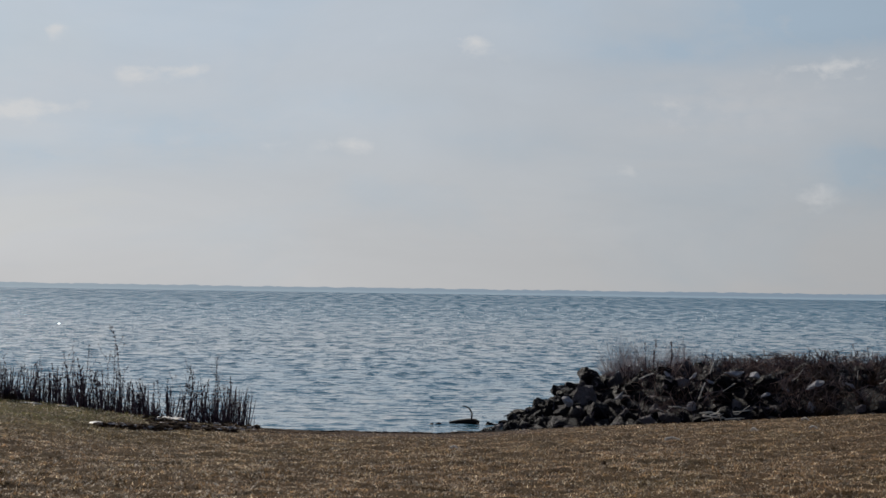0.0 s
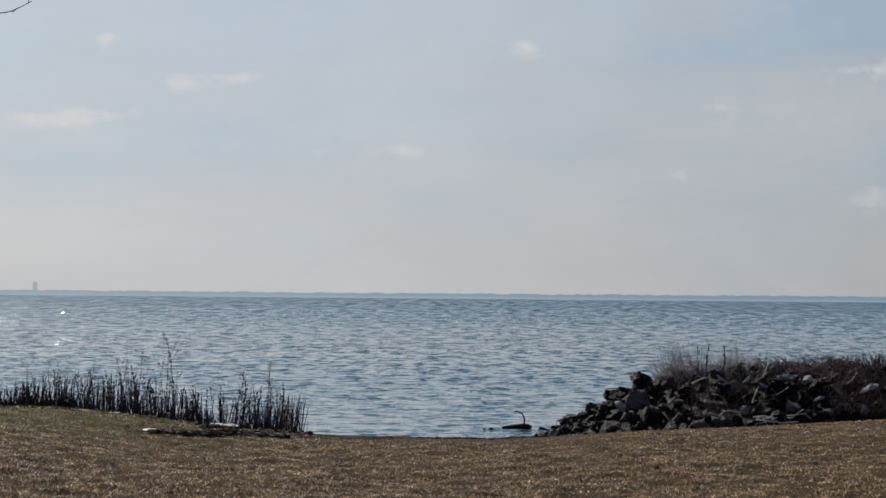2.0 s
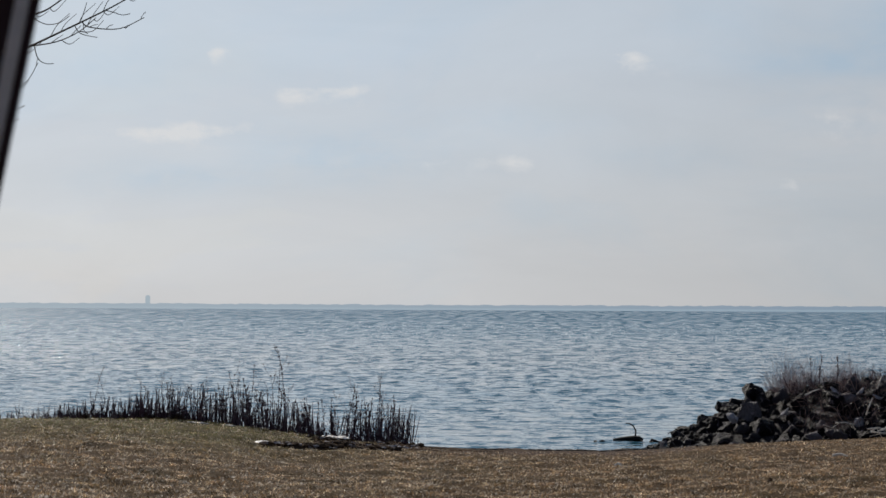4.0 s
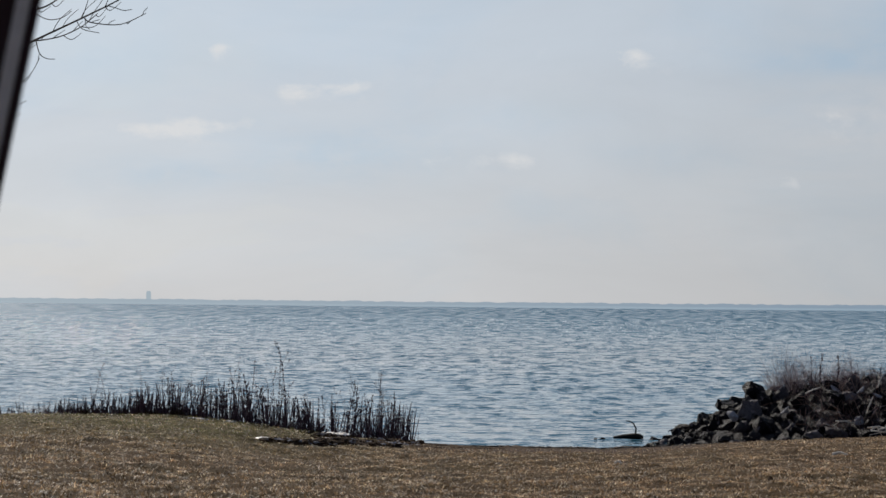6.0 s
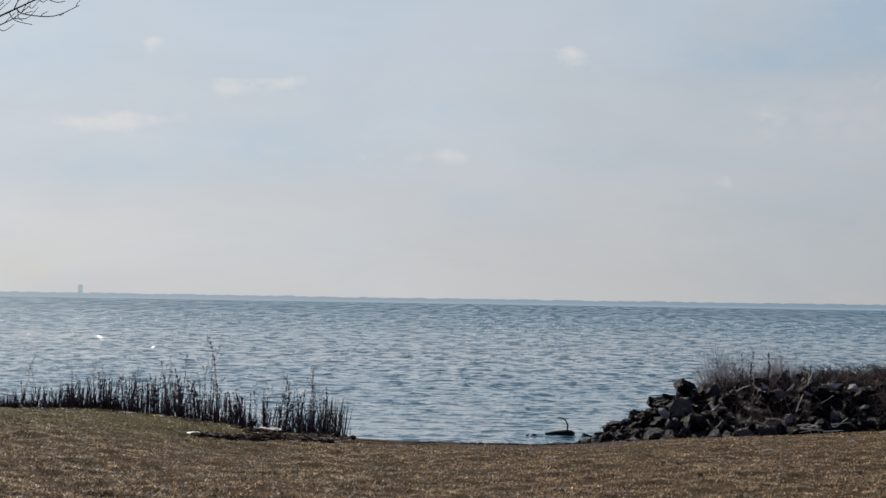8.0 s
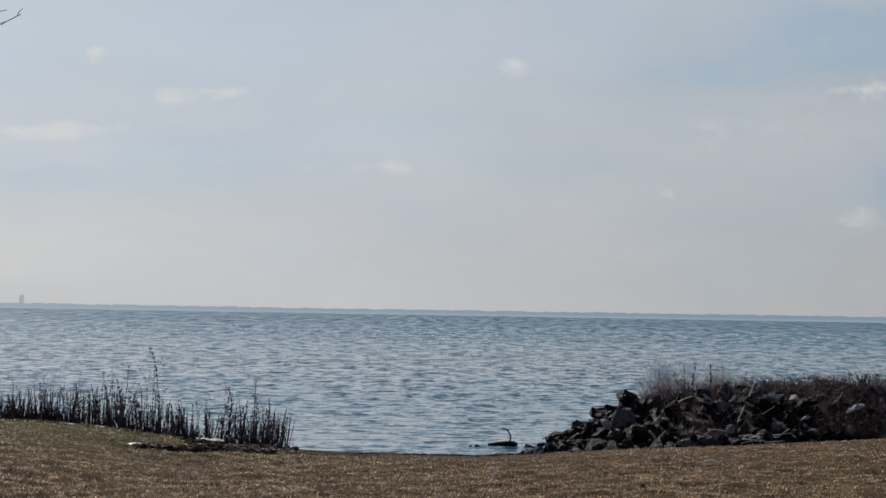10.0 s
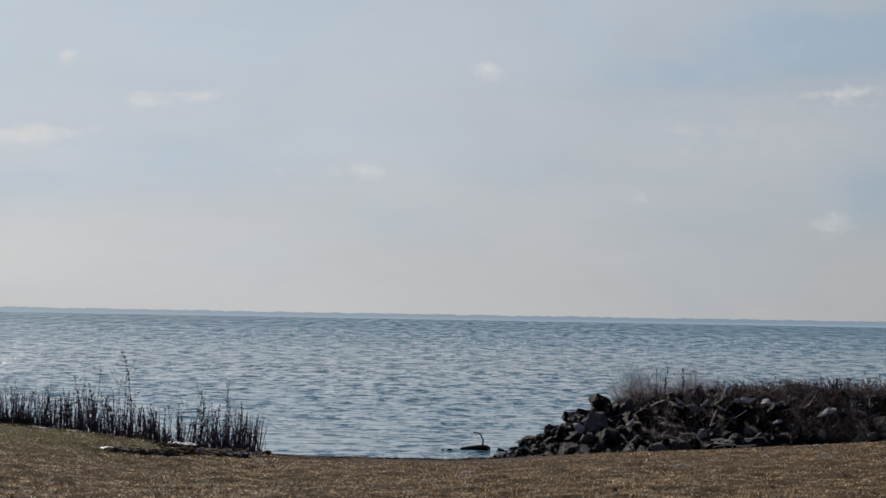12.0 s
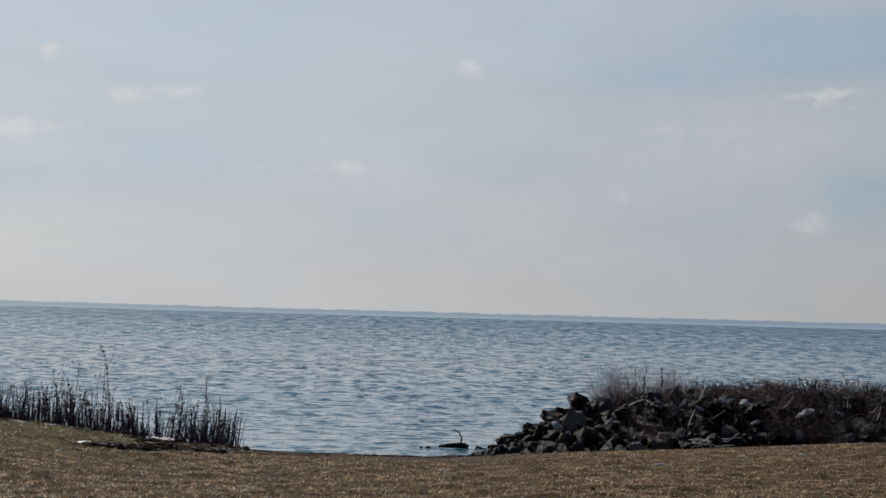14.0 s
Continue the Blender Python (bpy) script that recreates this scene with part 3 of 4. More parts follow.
def make_rocks():
    rng = random.Random(21)
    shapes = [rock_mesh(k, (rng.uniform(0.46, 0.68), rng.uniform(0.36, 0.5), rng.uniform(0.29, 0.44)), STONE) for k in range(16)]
    pales = [rock_mesh(40 + k, (0.56, 0.40, 0.32), PALE_STONE) for k in range(5)]
    slab, chip = rock_mesh(61, (0.78, 0.34, 0.15), PALE_STONE), rock_mesh(67, (0.62, 0.42, 0.20), PALE_STONE)
    placed = []

    def rock(x, y, z, size, label, mesh=None, turn=None):
        ob = new("boulder", mesh or rng.choice(shapes))
        turn = turn or [rng.gauss(0, 0.5), rng.gauss(0.35, 0.5), rng.uniform(0, 6.28)]
        ob.matrix_world = Matrix.LocRotScale((x, y, z), Euler(turn), (size, size, size))
        tagged(ob, label, "rock", "boulders of the jetty")
        placed.append((x, y, z, size))

    dark, pale = "dark angular boulder piled on the stone jetty", "pale grey boulder among the dark jetty stones"
    # stones that stand out
    rock(2.80, 40.3, -0.10, 0.74, "large dark boulder on the end of the jetty crest", shapes[3], (0.1, 0.2, 0.9))
    rock(2.36, 38.72, -0.47, 0.28, "small bluish-white stone wedged between dark boulders", pales[0])
    rock(5.43, 38.85, 0.13, 0.46, pale, chip, (0.42, 0.05, 0.25))
    rock(5.80, 38.85, 0.09, 0.42, pale, chip, (0.50, -0.08, 1.0))
    rock(6.95, 38.7, -0.10, 0.33, "pale streaked slab leaning on the jetty", slab, (0.40, -0.50, 0.15))
    rock(6.45, 38.9, -0.22, 0.2, pale, slab, (0.3, 0.3, 0.6))
    rock(6.80, 38.2, -0.52, 0.26, "pale upright stone at the edge of the lawn", pales[4], (0.1, 1.2, 0.2))
    rock(4.62, 38.4, -0.55, 0.30, pale, pales[1])
    for x, y, size, turn in ((5.05, 39.1, 0.25, 0.5), (4.75, 39.5, 0.22, -0.6), (5.65, 38.7, 0.18, 0.2), (6.15, 39.4, 0.2, -0.2), (4.35, 39.6, 0.26, 0.8), (3.3, 39.0, 0.26, -0.7), (7.6, 38.7, 0.2, 0.4), (6.0, 38.5, 0.17, -0.4)):
        rock(x, y, ground_at(x, y) + 0.16, size, "grey slab tilted among the jetty stones", rng.choice((slab, chip)), (0.5, turn, rng.uniform(-0.5, 0.9)))
    rock(4.20, 39.0, -0.38, 0.50, dark, shapes[5], (0.3, 0.6, 0.5))
    rock(3.60, 39.4, -0.22, 0.46, dark, shapes[7], (0.2, -0.5, 0.9))
    # a row of stones along the crest
    for k in range(9):
        x, y = 3.05 + 0.17 * k + rng.gauss(0, 0.05), rng.uniform(39.9, 40.3)
        rock(x, y, ground_at(x, y) + 0.10, rng.uniform(0.36, 0.52), dark)
    # small ones at its toe
    for k in range(9):
        x, y = 0.74 + 0.12 * k + rng.gauss(0, 0.02), rng.uniform(38.0, 38.5)
        rock(x, y, max(ground_at(x, y), -1.10) + 0.05, rng.uniform(0.20, 0.30), "small dark stone at the toe of the jetty")
    tries = 0
    while len(placed) < 298 and tries < 24000:
        tries += 1
        x, y = rng.uniform(0.72, 9.8), rng.uniform(37.85, 41.0)
        if x < 3.4 and rng.random() < 0.3:
            y = rng.uniform(41.0, 42.6)
        if x > 5.2 and rng.random() < (0.8 if x < 7 else 0.93):
            continue
        size = rng.choice((0.32, 0.40, 0.48, 0.56, 0.66)) * (0.66 if x < 1.5 else 0.82 if x < 2.1 or x > 6.0 else 1.0)
        if x > 3.4 and y > 40.3:
            size *= 0.65
        base = ground_at(x, y)
        z = base + 0.10 * size
        if base < -1.5 or any((x - a) ** 2 + (y - b) ** 2 + (z - c) ** 2 < (0.34 * (size + s)) ** 2 for a, b, c, s in placed):
            continue
        rock(x, y, z, size, dark)
    # broken stone that fills the gaps
    bm = bmesh.new()
    for _ in range(230):
        x, y, size = rng.uniform(0.8, 6.5), rng.uniform(37.8, 41.5), rng.uniform(0.05, 0.12)
        base = ground_at(x, y)
        if base > -1.4:
            lump(bm, (x, y, base + rng.uniform(-0.02, 0.07)), (size * 1.1, size, size * 0.9), rng, 10)
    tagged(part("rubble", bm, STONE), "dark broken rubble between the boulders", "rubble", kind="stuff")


make_rocks()


# ---- dead weeds on the bank ----
def octa(bm, c, size, tall):
    p = [bm.verts.new(c + Vector(d) * size) for d in ((1, 0, 0), (0, 1, 0), (-1, 0, 0), (0, -1, 0))]
    top, low = bm.verts.new(c + Vector((0, 0, size * tall))), bm.verts.new(c - Vector((0, 0, size * tall)))
    for k in range(4):
        bm.faces.new((p[k], p[(k + 1) % 4], top))
        bm.faces.new((p[(k + 1) % 4], p[k], low))


def weed(seed_value, height, thick, clusters, branches, reach=0.05, first=0.06, last=1.0, lean=0.10):
    """A dead stalk with short upturned side branches, beaded with shrivelled leaves and seeds between first and last of its height."""
    rng = random.Random(seed_value)
    thing = new("dead_weed")
    lean, way, wave = rng.uniform(0.2, 1.0) * lean, rng.uniform(0, 6.28), rng.uniform(5, 11)

    def at(s):
        return Vector((math.cos(way) * lean * s * s * height + 0.010 * math.sin(wave * s + seed_value), math.sin(way) * lean * s * s * height, s * height))

    def beads(c, many, loose, size):
        for _ in range(many):
            octa(bh, c + Vector([rng.gauss(0, loose) for _ in range(3)]), size * rng.uniform(0.6, 1.3), rng.uniform(1.0, 2.2))

    bm, bh = bmesh.new(), bmesh.new()
    tube(bm, [at(k / 8) for k in range(9)], [thick * (1 - 0.72 * (k / 8) ** 0.9) for k in range(9)], 5)
    part("stem", bm, STEM, thing)
    for _ in range(branches):
        s, turn, out = rng.uniform(0.30, 0.95), rng.uniform(0, 6.28), reach * rng.uniform(0.5, 1.4)
        base = at(s)
        d = Vector((math.cos(turn) * out, math.sin(turn) * out, out * rng.uniform(1.0, 2.4)))
        mids = [base, base + Vector((0.65 * d.x, 0.65 * d.y, 0.4 * d.z)), base + d]
        bm = bmesh.new()
        tube(bm, mids, [max(0.0028, 0.5 * thick), max(0.0024, 0.4 * thick), max(0.0018, 0.25 * thick)], 4)
        part("side_branch", bm, STEM, thing)
        beads(mids[2], 3, 0.006, 0.007)
        beads(mids[1].lerp(mids[2], rng.random()), 2, 0.006, 0.006)
    for k in range(clusters):
        s = first + (last - first) * (k + rng.random()) / clusters
        beads(at(s), rng.randint(3, 7), 0.006 + 0.008 * rng.random() * (1.2 - s), 0.006 + 0.6 * thick * (1 - 0.5 * s))
    tagged(part("seed_head", bh, SEED, thing, "dark shrivelled leaves and seeds"), kind="stuff")
    return thing


def make_weeds():
    rng = random.Random(8)
    kinds = [weed(k, rng.uniform(0.72, 1.05), rng.uniform(0.0085, 0.0155), rng.randint(9, 15), rng.randint(3, 6)) for k in range(16)]
    thin = [weed(50 + k, rng.uniform(0.95, 1.25), 0.0048, 5, 6, 0.10, 0.3) for k in range(6)]
    tall = [weed(70 + k, 1.65, 0.0065, 16, 9, 0.10, 0.45, 1.0, 0.22) for k in range(3)]
    for kind in kinds + thin + tall:
        tagged(kind, "dead brown weed stalk standing on the lake bank", "plant", "dead weeds on the bank")
    used = set()

    def stand(kind, x, y, size):
        m = Matrix.LocRotScale((x, y, ground_at(x, y) - 0.02), Euler((rng.gauss(0, 0.09), rng.gauss(0, 0.09), rng.uniform(0, 6.28))), None)
        if kind.name in used:
            kind = copy_thing(kind, m)
        else:
            used.add(kind.name)
            kind.matrix_world = m
        kind.scale = (size, size, size)

    for start, end, count in ((-11.8, -9.6, 24), (-9.6, -8.2, 22), (-8.2, -7.2, 44), (-7.2, -5.2, 108), (-5.2, -4.7, 12), (-4.75, -3.8, 54), (-3.8, -3.35, 14)):
        for _ in range(count):
            x = rng.uniform(start, end)
            low = np.interp(x, [-11.8, -9.6, -8.5, -7.8, -6.8, -6.2, -5.3, -4.5, -3.7, -3.2], [0.38, 0.40, 0.54, 0.72, 0.88, 0.96, 0.86, 0.98, 0.92, 0.5])
            y = 37.0 + abs(rng.gauss(0, 0.25 if x < -7.6 else 0.45)) + (0.35 if x > -5 else 0)
            many = kinds if rng.random() < (0.85 if count > 40 else 0.45) else thin
            stand(rng.choice(many), x, min(y, 38.5), low * rng.choice((0.55, 0.72, 0.85, 0.95, 1.02, 1.1)) * rng.uniform(0.92, 1.08))
    for x, size in ((-5.74, 1.14), (-5.86, 0.92), (-6.4, 0.86), (-6.75, 0.75), (-9.05, 0.56), (-9.3, 0.66), (-4.1, 0.78), (-7.3, 0.62), (-3.9, 0.62), (-4.4, 0.70), (-6.6, 0.66), (-6.9, 0.60)):
        stand(rng.choice(tall), x, 37.5, size)
    # the thin growth between them
    bm = bmesh.new()
    for _ in range(920):
        x = rng.uniform(-11.8, -3.45)
        y = 37.0 + abs(rng.gauss(0, 0.25 if x < -7.6 else 0.5)) + (0.35 if x > -5 else 0)
        tall = rng.uniform(0.15, 0.80) * float(np.interp(x, [-9.6, -6.8], [0.42, 1.0]))
        root = Vector((x, y, ground_at(x, y) - 0.02))
        tip = root + Vector((rng.gauss(0, 0.10 * tall) + (0.10 * tall if x > -3.9 else 0), rng.gauss(0, 0.08), tall))
        mid = root.lerp(tip, 0.55) + Vector((rng.gauss(0, 0.02), 0, 0))
        tube(bm, [root, mid, tip], [rng.uniform(0.006, 0.014), 0.008, 0.004], 3)
        for _ in range(rng.randint(1, 7)):
            octa(bm, root.lerp(tip, rng.random() ** 1.5), rng.uniform(0.006, 0.013), rng.uniform(1, 3))
        if rng.random() < 0.6:
            tube(bm, [mid, mid + Vector((rng.gauss(0, 0.08), 0, rng.uniform(0.08, 0.2)))], [0.004, 0.002], 3)
    for k in range(500):
        x = rng.uniform(-11.8, -3.75) if k < 430 else rng.uniform(-7.4, -4.4)
        y = 37.0 + abs(rng.gauss(0, 0.22 if x < -7.6 else 0.4)) + (0.3 if x > -5 else 0)
        tall = rng.uniform(0.08, 0.34) * float(np.interp(x, [-9.6, -6.8], [0.55, 1.0]))
        root = Vector((x, y, ground_at(x, y) - 0.02))
        tip = root + Vector((rng.gauss(0, 0.18 * tall), rng.gauss(0, 0.05), tall))
        tube(bm, [root, root.lerp(tip, 0.5) + Vector((rng.gauss(0, 0.02), 0, 0)), tip], [rng.uniform(0.006, 0.013), 0.008, 0.004], 3)
        for _ in range(4):
            octa(bm, root.lerp(tip, rng.random()) + Vector((rng.gauss(0, 0.015), 0, 0)), rng.uniform(0.008, 0.018), rng.uniform(1, 2.5))
    tagged(part("weed_thicket", bm, SEED), "thicket of thin dead stalks along the bank", "plant", kind="stuff")
    # a thin fringe of bare stalks along the crest of the jetty
    bm = bmesh.new()
    for _ in range(34):
        mid_x, mid_y, high = rng.uniform(3.4, 10.6), rng.uniform(40.4, 41.6), rng.choice((0.2, 0.26, 0.32, 0.4, 0.5))
        for _ in range(rng.randint(3, 10)):
            x, y, tall = mid_x + rng.gauss(0, 0.09), mid_y + rng.gauss(0, 0.06), high * rng.uniform(0.5, 1.1)
            root = Vector((x, y, ground_at(x, y) - 0.02))
            tip = root + Vector((rng.gauss(0, 0.22 * tall), rng.gauss(0, 0.05), tall))
            mid = root.lerp(tip, 0.5) + Vector((rng.gauss(0, 0.02), 0, 0))
            tube(bm, [root, mid, tip], [rng.uniform(0.008, 0.014), 0.009, 0.005], 3)
            for _ in range(rng.randint(1, 4)):
                a = mid.lerp(tip, rng.random())
                tube(bm, [a, a + Vector((rng.gauss(0, 0.07), rng.gauss(0, 0.03), rng.uniform(0.02, 0.10)))], [0.005, 0.003], 3)
                octa(bm, a, rng.uniform(0.006, 0.014), rng.uniform(1, 2.5))
    tagged(part("stalk_fringe", bm, SEED), "fringe of thin bare stalks along the jetty crest", "plant", kind="stuff")
    # withered stalks among the brush on the jetty
    for x, y, size in ((3.95, 40.4, 0.86), (4.08, 40.5, 0.92), (4.45, 40.5, 0.88), (2.92, 40.6, 0.5), (5.1, 40.6, 0.6), (4.9, 40.7, 0.5), (5.55, 40.9, 0.5), (5.72, 40.9, 0.45), (5.4, 41.0, 0.35), (6.3, 41.2, 0.35), (7.2, 41.2, 0.4), (8.1, 41.3, 0.4)):
        stand(rng.choice(kinds), x, y, size)


make_weeds()


# ---- brush and straw on the jetty ----
def shrub(seed_value, height, spread, count, mat, name, thick):
    """Fine dead twigs or straw that spring from one root and arch outwards."""
    rng = random.Random(seed_value)
    thing = new(name)
    bm = bmesh.new()
    for _ in range(count):
        turn, out, tall = rng.uniform(0, 6.28), spread * rng.random() ** 0.6, height * rng.uniform(0.5, 1.0)
        d = Vector((math.cos(turn), math.sin(turn), 0))
        root = d * rng.uniform(0, 0.12 * spread)
        sag = rng.uniform(0.0, 0.5)
        pts = [root + d * out * q ** 1.5 + Vector((0, 0, tall * (q - sag * q * q))) + Vector((rng.gauss(0, 0.012), rng.gauss(0, 0.012), 0)) for q in (0, 0.35, 0.7, 1.0)]
        tube(bm, pts, [thick, thick * 0.8, thick * 0.6, thick * 0.35], 3)
        if rng.random() < 0.7:
            q = rng.choice((1, 2))
            side = Vector((rng.gauss(0, 0.09), rng.gauss(0, 0.09), rng.uniform(0.02, 0.16)))
            tube(bm, [pts[q], pts[q] + 0.6 * side, pts[q] + side * 1.2], [thick * 0.6, thick * 0.45, thick * 0.3], 3)
    tagged(part("twig_growth" if mat is TWIG else "leafage", bm, mat, thing), kind="stuff")
    return thing


def make_brush():
    rng = random.Random(31)
    shrubs = [shrub(k, 0.98, 0.42, 48, TWIG, "dry_shrub", 0.0034) for k in range(4)]
    clumps = [shrub(20 + k, 0.30, 0.26, 58, STRAW, "dry_grass_clump", 0.0072) for k in range(5)]
    for s in shrubs:
        tagged(s, "leafless grey-brown shrub of fine twigs on the bank", "shrub", "brush on the banks")
    for s in clumps:
        tagged(s, "withered brown grass clump on the lake bank", "grass", "dry grass on the banks")
    used = set()

    def stand(kind, x, y, size, sink=0.03):
        size *= 0.6 if sink > 0.06 and y > 40.0 else 1.0
        m = Matrix.LocRotScale((x, y, ground_at(x, y) - sink), Euler((rng.gauss(0, 0.12), rng.gauss(0, 0.12), rng.uniform(0, 6.28))), None)
        if kind.name in used:
            kind = copy_thing(kind, m)
        else:
            used.add(kind.name)
            kind.matrix_world = m
        kind.scale = (size, size, size * rng.uniform(0.85, 1.1))

    for _ in range(17):
        x = rng.uniform(3.3, 5.3)
        stand(rng.choice(shrubs), x, rng.uniform(40.6, 41.6), rng.uniform(0.75, 1.15) * np.interp(x, [3.1, 3.5, 4.3, 5.4], [0.75, 1.05, 1.05, 0.65]))
    for k in range(80):
        x = rng.uniform(5.5, 10.2) if k < 46 else rng.uniform(4.6, 10.2)
        stand(rng.choice(shrubs), x, rng.uniform(38.4, 40.6) if k < 46 else rng.uniform(40.8, 41.5), rng.uniform(0.22, 0.5) if k < 46 else rng.uniform(0.10, 0.24))
    for _ in range(360):
        x = rng.uniform(3.6, 10.6)
        y = rng.uniform(37.95, 41.2) if rng.random() < 0.85 else rng.uniform(41.2, 42.4)
        if (x < 5.2 and rng.random() < 0.85) or (x < 6.2 and y < 39.3):
            continue
        stand(rng.choice(clumps), x, y, rng.uniform(0.35, 0.9) * (1.15 if x > 7 else 1.0), 0.07)
    for _ in range(70):
        x = rng.uniform(-11.8, -3.5)
        stand(rng.choice(clumps), x, 36.95 + abs(rng.gauss(0, 0.25)) + (0.3 if x > -5 else 0), rng.uniform(0.3, 0.6), 0.03)
    for _ in range(60):
        x = rng.uniform(-11.8, -3.4)
        stand(rng.choice(shrubs), x, 36.95 + abs(rng.gauss(0, 0.3)) + (0.3 if x > -5 else 0), rng.uniform(0.16, 0.30), 0.03)

    # a tangle of fallen twigs and brambles over the stones, thicker away from the tip
    bm = bmesh.new()
    for _ in range(3800):
        x = rng.uniform(3.6, 10.8)
        y = rng.uniform(37.95, 41.4)
        if rng.random() < (0.9 if 5.1 < x < 6.2 and y < 39.3 else 0.6 if x < 5.4 else 0.1 if x < 7.2 else 0.7):
            continue
        root = Vector((x, y, ground_at(x, y) + rng.uniform(0.0, 0.12)))
        d = Vector((rng.gauss(0, 0.28), rng.gauss(-0.08, 0.12), rng.uniform(0.05, 0.30)))
        tube(bm, [root, root + 0.5 * d + Vector((0, 0, 0.10)), root + d + Vector((0, 0, rng.uniform(-0.15, 0.05)))], [rng.uniform(0.004, 0.009), 0.005, 0.003], 3)
    tagged(part("bramble_tangle", bm, BRAMBLE), "tangle of dead brown brambles over the jetty stones", "brush", kind="stuff")


make_brush()


# ---- driftwood, old snow, soil ----
def stick(points, thick, mat, label, name="driftwood"):
    bm = bmesh.new()
    rng = random.Random(len(points) * 7 + int(1000 * abs(points[0][0])))
    p = [Vector(q) for q in points]
    full = []
    for a, b in zip(p, p[1:]):
        full += [a.lerp(b, k / 3) + Vector([rng.gauss(0, 0.1 * thick) for _ in range(3)]) for k in range(3)]
    full.append(p[-1])
    base = p[0].copy()
    tube(bm, [q - base for q in full], [thick * (1 - 0.55 * k / len(full)) * rng.uniform(0.85, 1.15) for k in range(len(full))], 7)
    ob = part(name, bm, mat)
    ob.location = base
    return tagged(ob, label, "driftwood")


def make_driftwood():
    rng = random.Random(77)
    label = "bleached driftwood stick heaped at the foot of the stones"
    for k in range(16):
        x, y = rng.uniform(4.85, 5.5), rng.uniform(37.65, 37.9)
        z, length, tilt = ground_at(x, y) + 0.05 + 0.025 * (k % 5), rng.uniform(0.16, 0.46), rng.gauss(0, 0.5)
        ob = stick([(x - length / 2, y, z), (x, y + rng.gauss(0, 0.05), z + rng.uniform(0, 0.05)), (x + length / 2, y + rng.gauss(0, 0.08), z + tilt * 0.3)], rng.uniform(0.008, 0.016), DRIFT, label)
        tagged(ob, group="driftwood heap")
    for x, y, dx, dz in ((4.72, 38.3, 0.12, 0.30), (4.15, 38.2, 0.36, -0.03), (5.45, 39.5, 0.20, -0.22), (5.05, 39.3, 0.10, 0.26), (3.75, 39.6, 0.28, 0.12)):
        z = ground_at(x, y) + 0.22
        stick([(x, y - 0.1, z), (x + 0.5 * dx, y - 0.12, z + 0.5 * dz + 0.02), (x + dx, y - 0.05, z + dz)], 0.015, DRIFT, "pale bleached branch lying on the dark boulders")
    for _ in range(9):
        x, y = rng.uniform(3.6, 9.4), rng.uniform(38.1, 40.2)
        z, turn, length = ground_at(x, y) + 0.24, rng.gauss(0.4, 0.8), rng.uniform(0.18, 0.42)
        a, b = Vector((x, y - 0.15, z)), Vector((x + length * math.cos(turn), y - 0.12, z + length * math.sin(turn) * 0.8))
        stick([a, a.lerp(b, 0.5) + Vector((0, 0, rng.gauss(0, 0.06))), b], rng.uniform(0.006, 0.011), DRIFT, "pale dead branch caught among the jetty stones")
    # a waterlogged trunk with one upright branch, awash beside the rocks
    trunk = new("drift_log")
    trunk.location = (0.52, 41.6, WATER_Z)
    tagged(trunk, "black waterlogged log awash with one bent branch", "driftwood")
    bm = bmesh.new()
    tube(bm, [(-0.34, 0, 0.015), (-0.16, 0, 0.03), (0.05, 0, 0.045), (0.18, 0, 0.04), (0.25, 0, 0.015)], [0.026, 0.050, 0.060, 0.060, 0.036], 8)
    part("trunk", bm, WET_WOOD, trunk)
    bm = bmesh.new()
    tube(bm, [(0.10, 0, 0.10), (0.11, 0, 0.20), (0.06, 0, 0.30), (-0.02, 0, 0.345), (-0.09, 0, 0.35)], [0.018, 0.016, 0.014, 0.012, 0.008], 6)
    part("branch", bm, WET_WOOD, trunk)
    bm = bmesh.new()
    tube(bm, [(0.16, 0, 0.06), (0.26, -0.2, -0.02), (0.33, -0.5, -0.1)], [0.016, 0.014, 0.010], 6)
    part("branch", bm, WET_WOOD, trunk)
    bm = bmesh.new()
    lump(bm, (0, 0, 0), (0.07, 0.06, 0.035), rng, 14)
    stone_in_water = part("boulder", bm, STONE)
    stone_in_water.location = (-0.05, 41.3, WATER_Z + 0.01)
    tagged(stone_in_water, "small wet stone breaking the water surface", "rock")
    second = new("boulder", stone_in_water.data)
    second.matrix_world = Matrix.LocRotScale((-0.17, 41.2, WATER_Z + 0.012), Euler((0.2, 0.1, 1.3)), (0.6, 0.7, 0.9))
    tagged(second, "small wet stone breaking the water surface", "rock")


